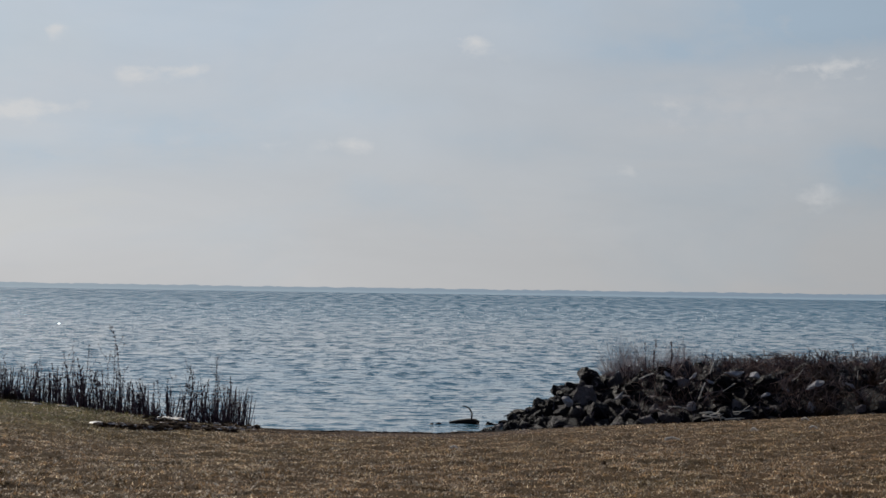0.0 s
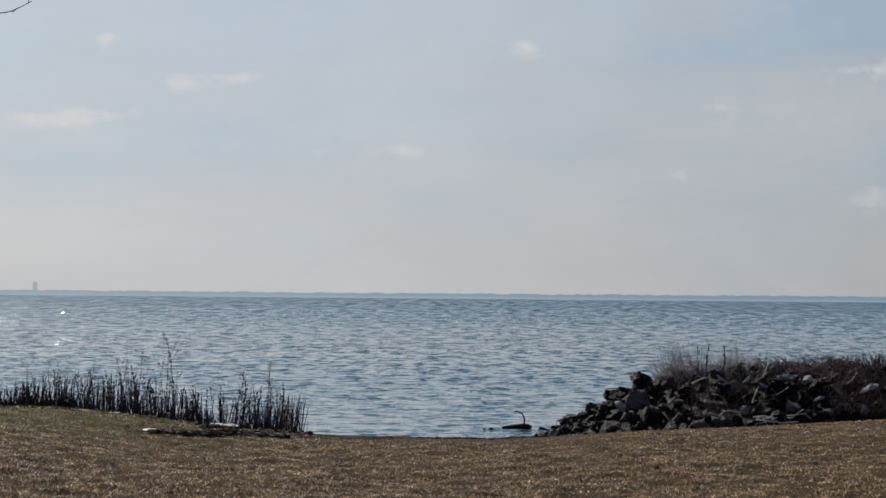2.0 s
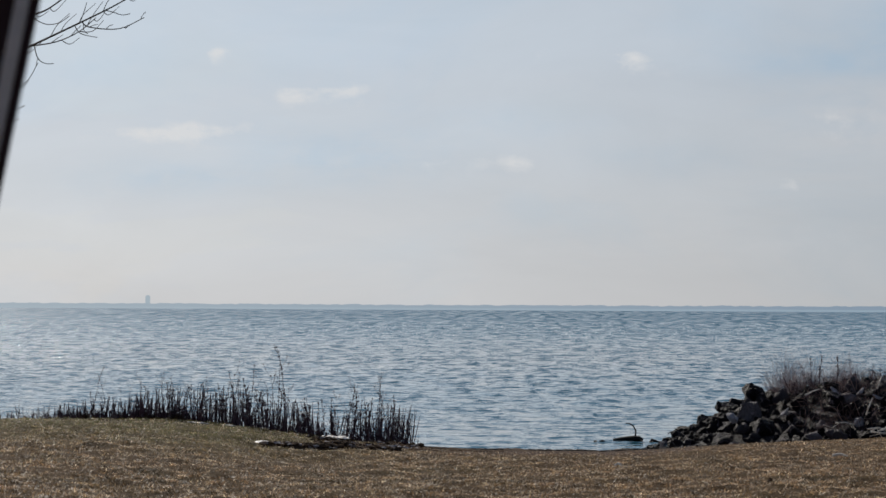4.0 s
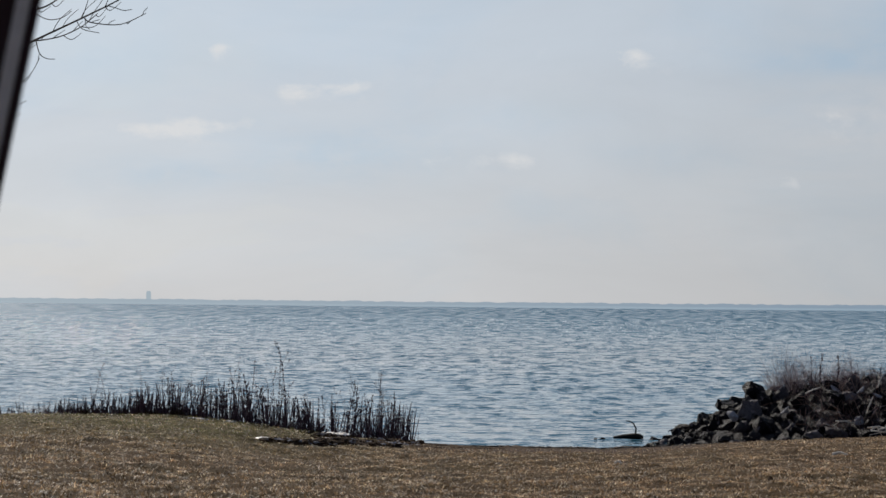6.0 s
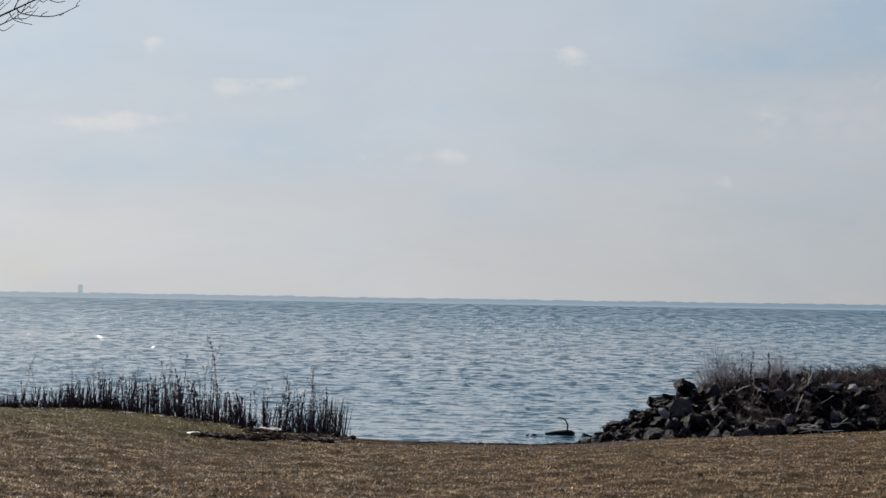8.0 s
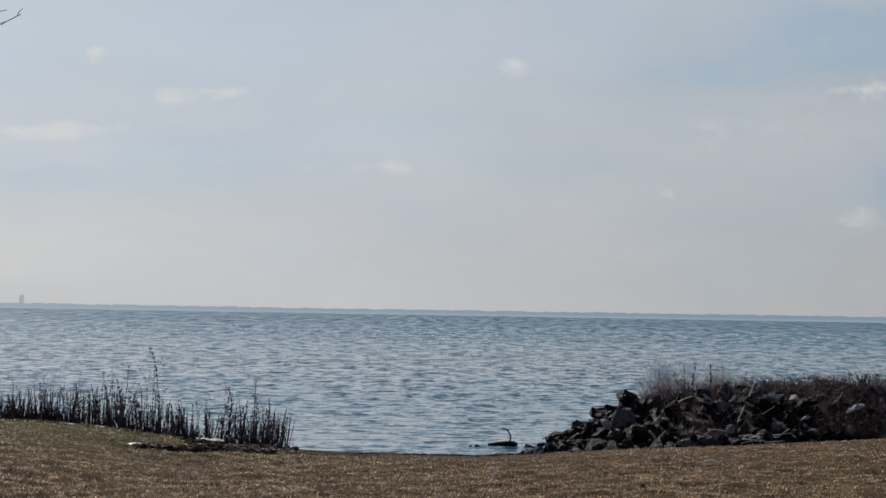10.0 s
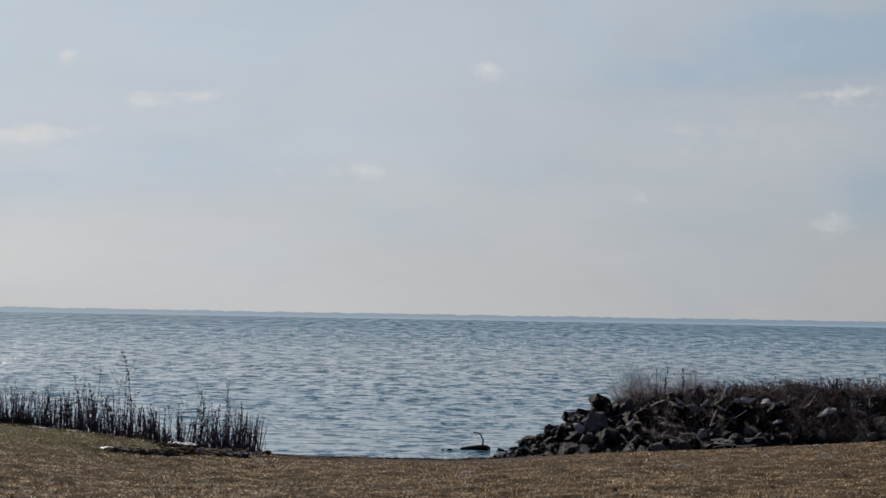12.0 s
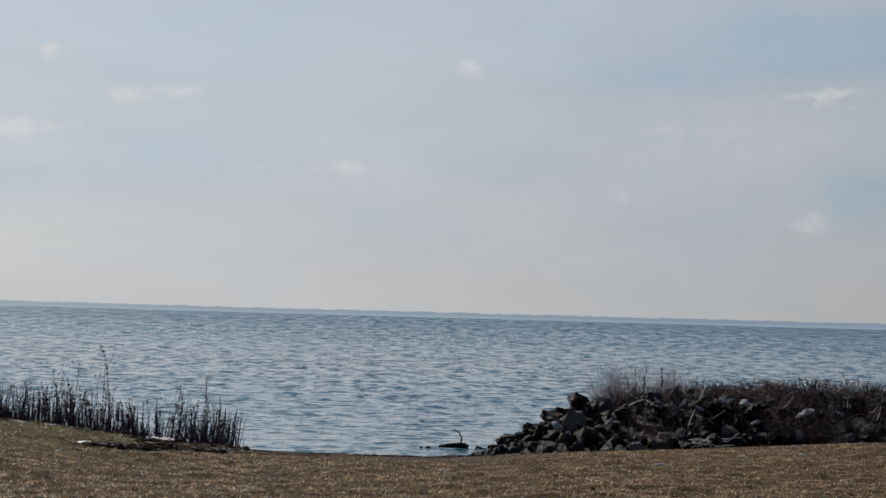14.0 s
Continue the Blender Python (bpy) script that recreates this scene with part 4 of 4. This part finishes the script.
def patch(name, x, y, size, mat, label, category, seed_value, lift=0.0, kind=""):
    """A low ragged heap that lies on the ground."""
    rng = random.Random(seed_value)
    bm = bmesh.new()
    rings = 6
    centre = bm.verts.new((0, 0, size[2]))
    spin = [rng.uniform(0.45, 1.25) for _ in range(18)]
    last = [centre] * 18
    for r in range(1, rings + 1):
        q = r / rings
        now = []
        for k in range(18):
            a = 2 * math.pi * k / 18
            px, py = size[0] * q * spin[k] * math.cos(a), size[1] * q * spin[k] * math.sin(a)
            pz = size[2] * (1 - q ** 2.2) + rng.gauss(0, 0.32 * size[2]) * (q < 1) - (0.02 if q == 1 else 0) + ground_at(x + px, y + py) - ground_at(x, y)
            now.append(bm.verts.new((px, py, pz)))
        for k in range(18):
            j = (k + 1) % 18
            if r == 1:
                bm.faces.new((centre, now[k], now[j]))
            else:
                bm.faces.new((last[k], now[k], now[j], last[j]))
        last = now
    ob = part(name, bm, mat)
    ob.location = (x, y, ground_at(x, y) + lift)
    for f in ob.data.polygons:
        f.use_smooth = True
    return tagged(ob, label, category, kind=kind)


EARTH = [(-4.95, 32.8, 0.30, 0.18), (-4.60, 33.5, 0.40, 0.25), (-4.80, 36.0, 0.30, 0.2), (-4.1, 34.3, 0.5, 0.3), (-3.6, 36.4, 0.55, 0.5), (-4.45, 34.6, 0.4, 0.35), (-3.7, 35.0, 0.45, 0.3), (-3.0, 35.7, 0.5, 0.35), (-2.2, 36.2, 0.6, 0.3), (-5.2, 32.3, 0.22, 0.2),
         (-2.7, 36.9, 0.6, 0.5), (-1.6, 37.1, 0.8, 0.5), (-0.5, 37.3, 0.8, 0.4), (0.4, 37.45, 0.7, 0.4), (2.0, 37.7, 0.9, 0.25), (3.6, 37.75, 0.9, 0.2)]


def make_patches():
    snow = "grimy remnant of old snow on the bank"
    patch("snow_patch", -4.78, 36.55, (0.18, 0.35, 0.035), SNOW, snow, "snow", 1, 0.035)
    patch("snow_patch", -4.62, 36.60, (0.12, 0.3, 0.045), SNOW, snow, "snow", 2, 0.035)
    patch("snow_patch", -5.36, 32.75, (0.12, 0.22, 0.018), SNOW, snow, "snow", 3, 0.035)
    patch("snow_patch", -5.22, 32.60, (0.08, 0.16, 0.014), SNOW, snow, "snow", 4, 0.035)
    patch("snow_patch", -7.15, 36.5, (0.20, 0.10, 0.008), SNOW, snow, "snow", 5, 0.010)
    patch("snow_patch", -6.60, 36.5, (0.14, 0.10, 0.008), SNOW, snow, "snow", 6, 0.010)
    earth = "bare dark eroded earth where the lawn breaks off"
    for k, (x, y, sx, sy) in enumerate(EARTH):
        patch("earth_bank", x, y, (0.8 * sx, 0.8 * sy, 0.055 if x < -3 else 0.022), SOIL, earth, "earth", 20 + k, 0.0)
    # clods, broken turf and a few pale stones on the bare earth
    rng = random.Random(61)
    for name, mat, count, size, label in (("earth_clods", SOIL, 260, 0.05, "dark broken clods along the eroded edge"), ("shore_pebbles", PALE_STONE, 140, 0.036, "pale pebbles along the eroded edge")):
        bm = bmesh.new()
        for _ in range(count):
            ex, ey, ew, eh = rng.choice(EARTH[:10])
            x, y, s = ex + rng.gauss(0, 0.5 * ew), ey + rng.gauss(0, 0.5 * eh), size * rng.uniform(0.5, 1.4)
            if y > 36.6 or x > -3.2:
                continue
            lump(bm, (x, y, ground_at(x, y) + 0.045 * (ex < -3) + 0.01), (1.6 * s, s, 0.6 * s), rng, 8)
        tagged(part(name, bm, mat), label, "earth" if mat is SOIL else "stones", kind="stuff")
    # dark lumps added at the lawn's edge, standing in for a wet soil line
    bm = bmesh.new()
    for _ in range(420):
        x, s = rng.uniform(-3.5, 1.3), rng.uniform(0.015, 0.05)
        y = 37.05 - abs(rng.gauss(0, 0.08))
        lump(bm, (x, y, ground_at(x, y) + 0.006), (2.2 * s, s, 0.5 * s), rng, 7)
    tagged(part("wrack", bm, WET_WOOD), "row of dark lumps standing in for the wet soil edge", "debris", kind="stuff")
    bm = bmesh.new()
    lump(bm, (0, 0, 0), (0.05, 0.05, 0.035), random.Random(4), 12)
    clod = part("clod", bm, SOIL)
    clod.location = (2.01, 25.6, ground_at(2.01, 25.6) + 0.03)
    tagged(clod, "dark clod of earth lying on the lawn", "earth")
    for x, y, length in ((3.45, 31.0, 0.22), (4.9, 32.6, 0.10), (6.2, 35.5, 0.12), (0.2, 30.0, 0.10), (5.9, 33.0, 0.12)):
        z = ground_at(x, y) + 0.045
        stick([(x - length / 2, y, z), (x, y + 0.05, z + 0.03), (x + length / 2, y - 0.03, z)], 0.022, DRIFT, "pale dry stick lying on the lawn")


make_driftwood()
make_patches()


# ---- the lawn ----
def scatter(count, rng, near=18.5, far=37.6):
    y = np.sqrt(rng.uniform(near ** 2, far ** 2, count))
    x = rng.uniform(-0.315, 0.25, count) * y
    return x, y


def make_lawn():
    rng = np.random.default_rng(9)
    count = 125000
    x, y = scatter(count, rng)
    clump = np.sin(2.3 * x + 1.1 * np.sin(1.7 * y)) * np.sin(1.9 * y + 0.8 * np.sin(2.9 * x)) + 0.6 * np.sin(7 * x + 3 * y) * np.sin(6.1 * y - 2 * x)
    keep = rng.uniform(0, 1, count) < 0.72 + 0.28 * clump
    for ex, ey, ew, eh in EARTH:
        keep &= ((x - ex) / ew) ** 2 + ((y - ey) / eh) ** 2 > 0.75 * rng.uniform(0.7, 1.2, count)
    keep &= (y < 34.6 + rng.uniform(0, 2.0, count)) | (x < -3.2 + rng.normal(0, 0.3, count)) | (x > 2.0 + rng.normal(0, 0.4, count))
    keep &= land(x, y) > -0.975 + rng.normal(0, 0.012, count)
    x, y = x[keep], y[keep]
    # each tuft has four blades; each blade is a bent strip of two quads
    per = 4
    x, y = np.repeat(x, per) + rng.normal(0, 0.022, len(x) * per), np.repeat(y, per) + rng.normal(0, 0.022, len(y) * per)
    m = len(x)
    z = land(x, y) - 0.004
    turn, tilt = rng.uniform(0, 2 * math.pi, m), rng.uniform(0.35, 1.38, m)
    tuft = 0.5 + 0.5 * np.sin(4.1 * x + 2.0 * np.sin(3.3 * y)) * np.sin(3.7 * y + 1.7 * np.sin(4.7 * x + 1.0))
    length, wide = rng.uniform(0.020, 0.054, m) * (0.60 + 0.8 * tuft) * np.interp(y, [24, 36], [1.0, 0.62]), rng.uniform(0.0030, 0.0080, m)
    length *= np.where((x < -4.4) & (y > 36.2), rng.uniform(1.0, 2.6, m), 1.0)
    dx, dy = np.cos(turn), np.sin(turn)
    verts = np.zeros((m, 5, 3), np.float32)
    for k, (q, w) in enumerate(((0.0, 1.0), (0.0, -1.0), (0.55, 0.8), (0.55, -0.8), (1.0, 0.0))):
        out = length * (np.sin(tilt) * q + 0.3 * q * q)
        verts[:, k, 0] = x + dx * out - dy * w * wide
        verts[:, k, 1] = y + dy * out + dx * w * wide
        verts[:, k, 2] = z + length * (np.cos(tilt) * q - 0.12 * q * q)
    first = np.arange(m)[:, None] * 5
    faces = np.concatenate([first + np.array([[0, 1, 3]]), first + np.array([[0, 3, 2]]), first + np.array([[2, 3, 4]])])
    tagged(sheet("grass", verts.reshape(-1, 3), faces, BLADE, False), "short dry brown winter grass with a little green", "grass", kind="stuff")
    # pale dead leaves and clippings
    x, y = scatter(11000, rng, far=35.8)
    m = len(x)
    z = land(x, y) + rng.uniform(0.015, 0.045, m)
    turn, size = rng.uniform(0, 2 * math.pi, m), rng.uniform(0.006, 0.015, m)
    slope = rng.uniform(-0.9, 0.9, (m, 2))
    verts = np.zeros((m, 6, 3), np.float32)
    for k, (a, b, up) in enumerate(((-1.0, 0.0, 0.3), (-0.3, -0.5, 0.0), (0.5, -0.4, 0.1), (1.1, 0.0, 0.35), (0.5, 0.45, 0.1), (-0.3, 0.5, 0.0))):
        px, py = a * np.cos(turn) - b * np.sin(turn), a * np.sin(turn) + b * np.cos(turn)
        verts[:, k, 0], verts[:, k, 1] = x + size * px, y + size * py
        verts[:, k, 2] = z + size * (up + slope[:, 0] * px + slope[:, 1] * py)
    first = np.arange(m)[:, None] * 6
    faces = np.concatenate([first + np.array([[0, 1, 5]]), first + np.array([[1, 2, 4]]), first + np.array([[1, 4, 5]]), first + np.array([[2, 3, 4]])])
    tagged(sheet("leaf_litter", verts.reshape(-1, 3), faces, LITTER, False), "pale dry leaf scraps scattered over the lawn", "leaves", kind="stuff")


make_lawn()


# ---- a bare tree whose low limb hangs into view ----
def make_tree():
    rng = random.Random(14)
    deep = 13.5
    tree = new("bare_tree")
    base = Vector((-5.15, 13.9, ground_at(-5.15, 13.9) - 0.05))
    tree.location = base
    tagged(tree, "leafless tree with upturned twigs on the lawn", "tree")

    def spot(u, v, near=0.0):
        return Vector((u * deep, deep + near, EYE + v * deep)) - base

    def rod(name, pts, r0, r1, sides=6, parent=tree):
        bm = bmesh.new()
        smooth = []
        for i in range(len(pts) - 1):
            a, b, c, d = pts[max(i - 1, 0)], pts[i], pts[i + 1], pts[min(i + 2, len(pts) - 1)]
            for k in range(5):
                q = k / 5
                smooth.append(0.5 * (2 * b + (c - a) * q + (2 * a - 5 * b + 4 * c - d) * q * q + (3 * b - a - 3 * c + d) * q ** 3))
        smooth.append(pts[-1])
        if name != "trunk":
            r0, r1 = 0.78 * r0, 0.78 * r1
        tube(bm, smooth, [r0 + (r1 - r0) * k / (len(smooth) - 1) for k in range(len(smooth))], sides)
        part(name, bm, BARK, parent)
        return smooth

    trunk = [Vector((0, 0, 0)), Vector((0.05, 0, 1.2)), Vector((-0.03, 0.05, 2.6)), Vector((0.06, 0, 4.2)), Vector((0.0, 0.1, 6.0)), Vector((0.1, 0, 7.6))]
    rod("trunk", trunk, 0.19, 0.05, 12)
    start = Vector((0.02, 0.0, 2.9))

    def spurs(line, every, size, first=0):
        for i in range(first, len(line) - 1, every):
            a, along = line[i], (line[i + 1] - line[i]).normalized()
            side = Vector((rng.gauss(0, 0.4), rng.gauss(0, 0.4), rng.choice((-1, 1)) * rng.uniform(0.4, 1))).normalized()
            n = size * rng.uniform(0.5, 1.2)
            rod("twig", [a, a + n * (0.55 * along + 0.5 * side), a + n * (1.3 * along + 0.55 * side) + Vector((0, 0, 0.25 * n))], 0.0042, 0.0022, 4)

    limb = rod("limb", [start, spot(-0.312, 0.113), spot(-0.2819, 0.1274), spot(-0.2572, 0.1389), spot(-0.2376, 0.1485), spot(-0.216, 0.161)], 0.013, 0.0042)
    spurs(limb, 3, 0.11, 9)
    spurs(limb, 5, 0.17, 8)
    long_twig = rod("twig", [spot(-0.2558, 0.1397), spot(-0.2521, 0.1369), spot(-0.2375, 0.136), spot(-0.2249, 0.1415)], 0.0065, 0.0032, 5)
    spurs(long_twig, 3, 0.05, 2)
    lower = rod("twig", [spot(-0.2819, 0.1276), spot(-0.2684, 0.1298), spot(-0.2571, 0.1348), spot(-0.2488, 0.1416)], 0.0065, 0.0032, 5)
    spurs(lower, 2, 0.10, 2)
    rod("twig", [spot(-0.2796, 0.1285), spot(-0.2776, 0.1218), spot(-0.274, 0.1192), spot(-0.2697, 0.119)], 0.005, 0.003, 5)
    rod("twig", [spot(-0.2445, 0.1452), spot(-0.2405, 0.1442), spot(-0.236, 0.1428), spot(-0.2319, 0.1434)], 0.0045, 0.003, 5)
    rod("twig", [spot(-0.2572, 0.1389), spot(-0.2555, 0.1425), spot(-0.2535, 0.149)], 0.0045, 0.003, 5)
    rod("twig", [spot(-0.2595, 0.138), spot(-0.2563, 0.1337), spot(-0.248, 0.1318)], 0.0042, 0.003, 5)
    droop = rod("twig", [spot(-0.312, 0.113), spot(-0.297, 0.105), spot(-0.284, 0.1095), spot(-0.2775, 0.1195)], 0.005, 0.0028, 5)
    spurs(droop, 5, 0.05, 4)
    upper = rod("limb", [start + Vector((0, 0, 0.25)), spot(-0.312, 0.133), spot(-0.282, 0.1425), spot(-0.2686, 0.1487), spot(-0.24, 0.172)], 0.013, 0.0045)
    spurs(upper, 3, 0.12, 8)
    rod("twig", [spot(-0.282, 0.1425), spot(-0.274, 0.1385), spot(-0.267, 0.1392), spot(-0.262, 0.1425)], 0.0045, 0.003, 5)
    rod("twig", [spot(-0.312, 0.113), spot(-0.300, 0.0945), spot(-0.290, 0.0960), spot(-0.2838, 0.0985)], 0.005, 0.0028, 5)
    rod("twig", [spot(-0.320, 0.105), spot(-0.305, 0.0880), spot(-0.293, 0.0895), spot(-0.2865, 0.0920)], 0.005, 0.0028, 5)
    # the rest of the crown, above and behind
    for k in range(11):
        low = 3.2 + 0.38 * k
        turn = 1.2 + 2.4 * k
        reach = rng.uniform(1.4, 2.4) * (1 - 0.05 * k)
        d = Vector((math.cos(turn), math.sin(turn), 0))
        if d.x > 0.35 and d.y < 0.4 and low < 5:
            d.x *= -1
        a = Vector((0.0, 0.02, low))
        line = rod("limb", [a, a + d * reach * 0.4 + Vector((0, 0, 0.4)), a + d * reach * 0.75 + Vector((0, 0, 0.95)), a + d * reach + Vector((0, 0, 1.7))], 0.045 - 0.002 * k, 0.008)
        spurs(line, 2, 0.35, 4)


make_tree()


# ---- the parked car from which one looks ----
def box(bm, lo, hi, round_off=0.0):
    lo, hi = Vector(lo), Vector(hi)
    out = bmesh.ops.create_cube(bm, size=1, matrix=Matrix.Translation((lo + hi) / 2) @ Matrix.Diagonal((*(hi - lo), 1)))
    if round_off:
        edges = list({e for v in out["verts"] for e in v.link_edges})
        bmesh.ops.bevel(bm, geom=edges, offset=round_off, segments=3, affect="EDGES")


def make_car():
    car = new("parked_car")
    tagged(car, "dark parked car with black windscreen pillar and grey trim", "car")
    car.location = (0, 0, 0)
    low, high = Vector((-0.376, 0.861, 0.984)), Vector((-0.0737, 0.371, 1.7507))

    def strip(name, left, right, back, front, mat, label, skew=0.0):
        """A bar beside the glass, from scuttle to roof, with its sides so many metres from the edge of the view."""
        bm = bmesh.new()
        rings = []
        for k in range(9):
            p = low.lerp(high, k / 8) + Vector((0.0014, 0, 0))
            rings.append([bm.verts.new(p + Vector((c[0] - 0.29 * c[1], c[1], 0))) for c in ((left, back + skew), (right, back), (right, front), (left, front + skew))])
        for a, b in zip(rings, rings[1:]):
            for k in range(4):
                bm.faces.new((a[k], a[(k + 1) % 4], b[(k + 1) % 4], b[k]))
        bm.faces.new(rings[0][::-1])
        bm.faces.new(rings[-1])
        bmesh.ops.bevel(bm, geom=[e for e in bm.edges if abs(e.verts[0].co.z - e.verts[1].co.z) > 0.05], offset=0.0005, segments=2, affect="EDGES")
        return part(name, bm, mat, car, label)

    strip("windscreen_seal", -0.0024, 0.0, 0.0, 0.012, TRIM_BLACK, "black rubber seal")
    strip("pillar_trim", -0.0061, -0.0025, -0.001, 0.010, TRIM_GREY, "grey trim strip", 0.004)
    strip("windscreen_pillar", -0.070, -0.0062, 0.004, 0.05, TRIM_BLACK, "black windscreen pillar")
    bm = bmesh.new()
    side = ((1.60, 0.30), (1.78, 0.42), (1.80, 0.72), (1.66, 0.88), (0.92, 0.965), (-2.30, 0.99), (-2.66, 0.93), (-2.72, 0.52), (-2.52, 0.30))
    near, off = ([bm.verts.new((x, y, z)) for y, z in side] for x in (-0.48, 1.36))
    bm.faces.new(near)
    bm.faces.new(off[::-1])
    for k in range(len(side)):
        j = (k + 1) % len(side)
        bm.faces.new((near[j], near[k], off[k], off[j]))
    bmesh.ops.recalc_face_normals(bm, faces=bm.faces)
    bmesh.ops.bevel(bm, geom=list(bm.edges), offset=0.05, segments=3, affect="EDGES")
    part("body", bm, PAINT, car)
    bm = bmesh.new()
    box(bm, (-0.12, -2.2, 1.745), (1.0, 0.40, 1.80), 0.02)
    part("roof", bm, PAINT, car)
    for a, b in (((1.25, 0.861, 0.93), (0.95, 0.371, 1.76)), ((-0.42, -2.5, 0.93), (-0.08, -2.1, 1.76)), ((1.30, -2.5, 0.93), (0.95, -2.1, 1.76))):
        bm = bmesh.new()
        tube(bm, [a, Vector(a).lerp(Vector(b), 0.5), b], [0.04, 0.035, 0.035], 8)
        part("roof_pillar", bm, TRIM_BLACK, car)
    for x in (-0.40, 1.28):
        for y in (-1.85, 1.0):
            g = ground_at(x, y)
            bm = bmesh.new()
            bmesh.ops.create_cone(bm, cap_ends=True, segments=32, radius1=0.33, radius2=0.33, depth=0.2, matrix=Matrix.Translation((x, y, g + 0.325)) @ Matrix.Rotation(math.pi / 2, 4, "Y"))
            bmesh.ops.bevel(bm, geom=[e for e in bm.edges if len(e.link_faces) == 2 and e.calc_face_angle(0) > 1], offset=0.03, segments=2, affect="EDGES")
            tyre = part("wheel", bm, RUBBER, car, "black rubber tyre")
            bm = bmesh.new()
            bmesh.ops.create_cone(bm, cap_ends=True, segments=24, radius1=0.21, radius2=0.19, depth=0.22, matrix=Matrix.Translation((x, y, g + 0.325)) @ Matrix.Rotation(math.pi / 2, 4, "Y"))
            part("rim", bm, ALLOY, tyre, "silver wheel rim")


make_car()
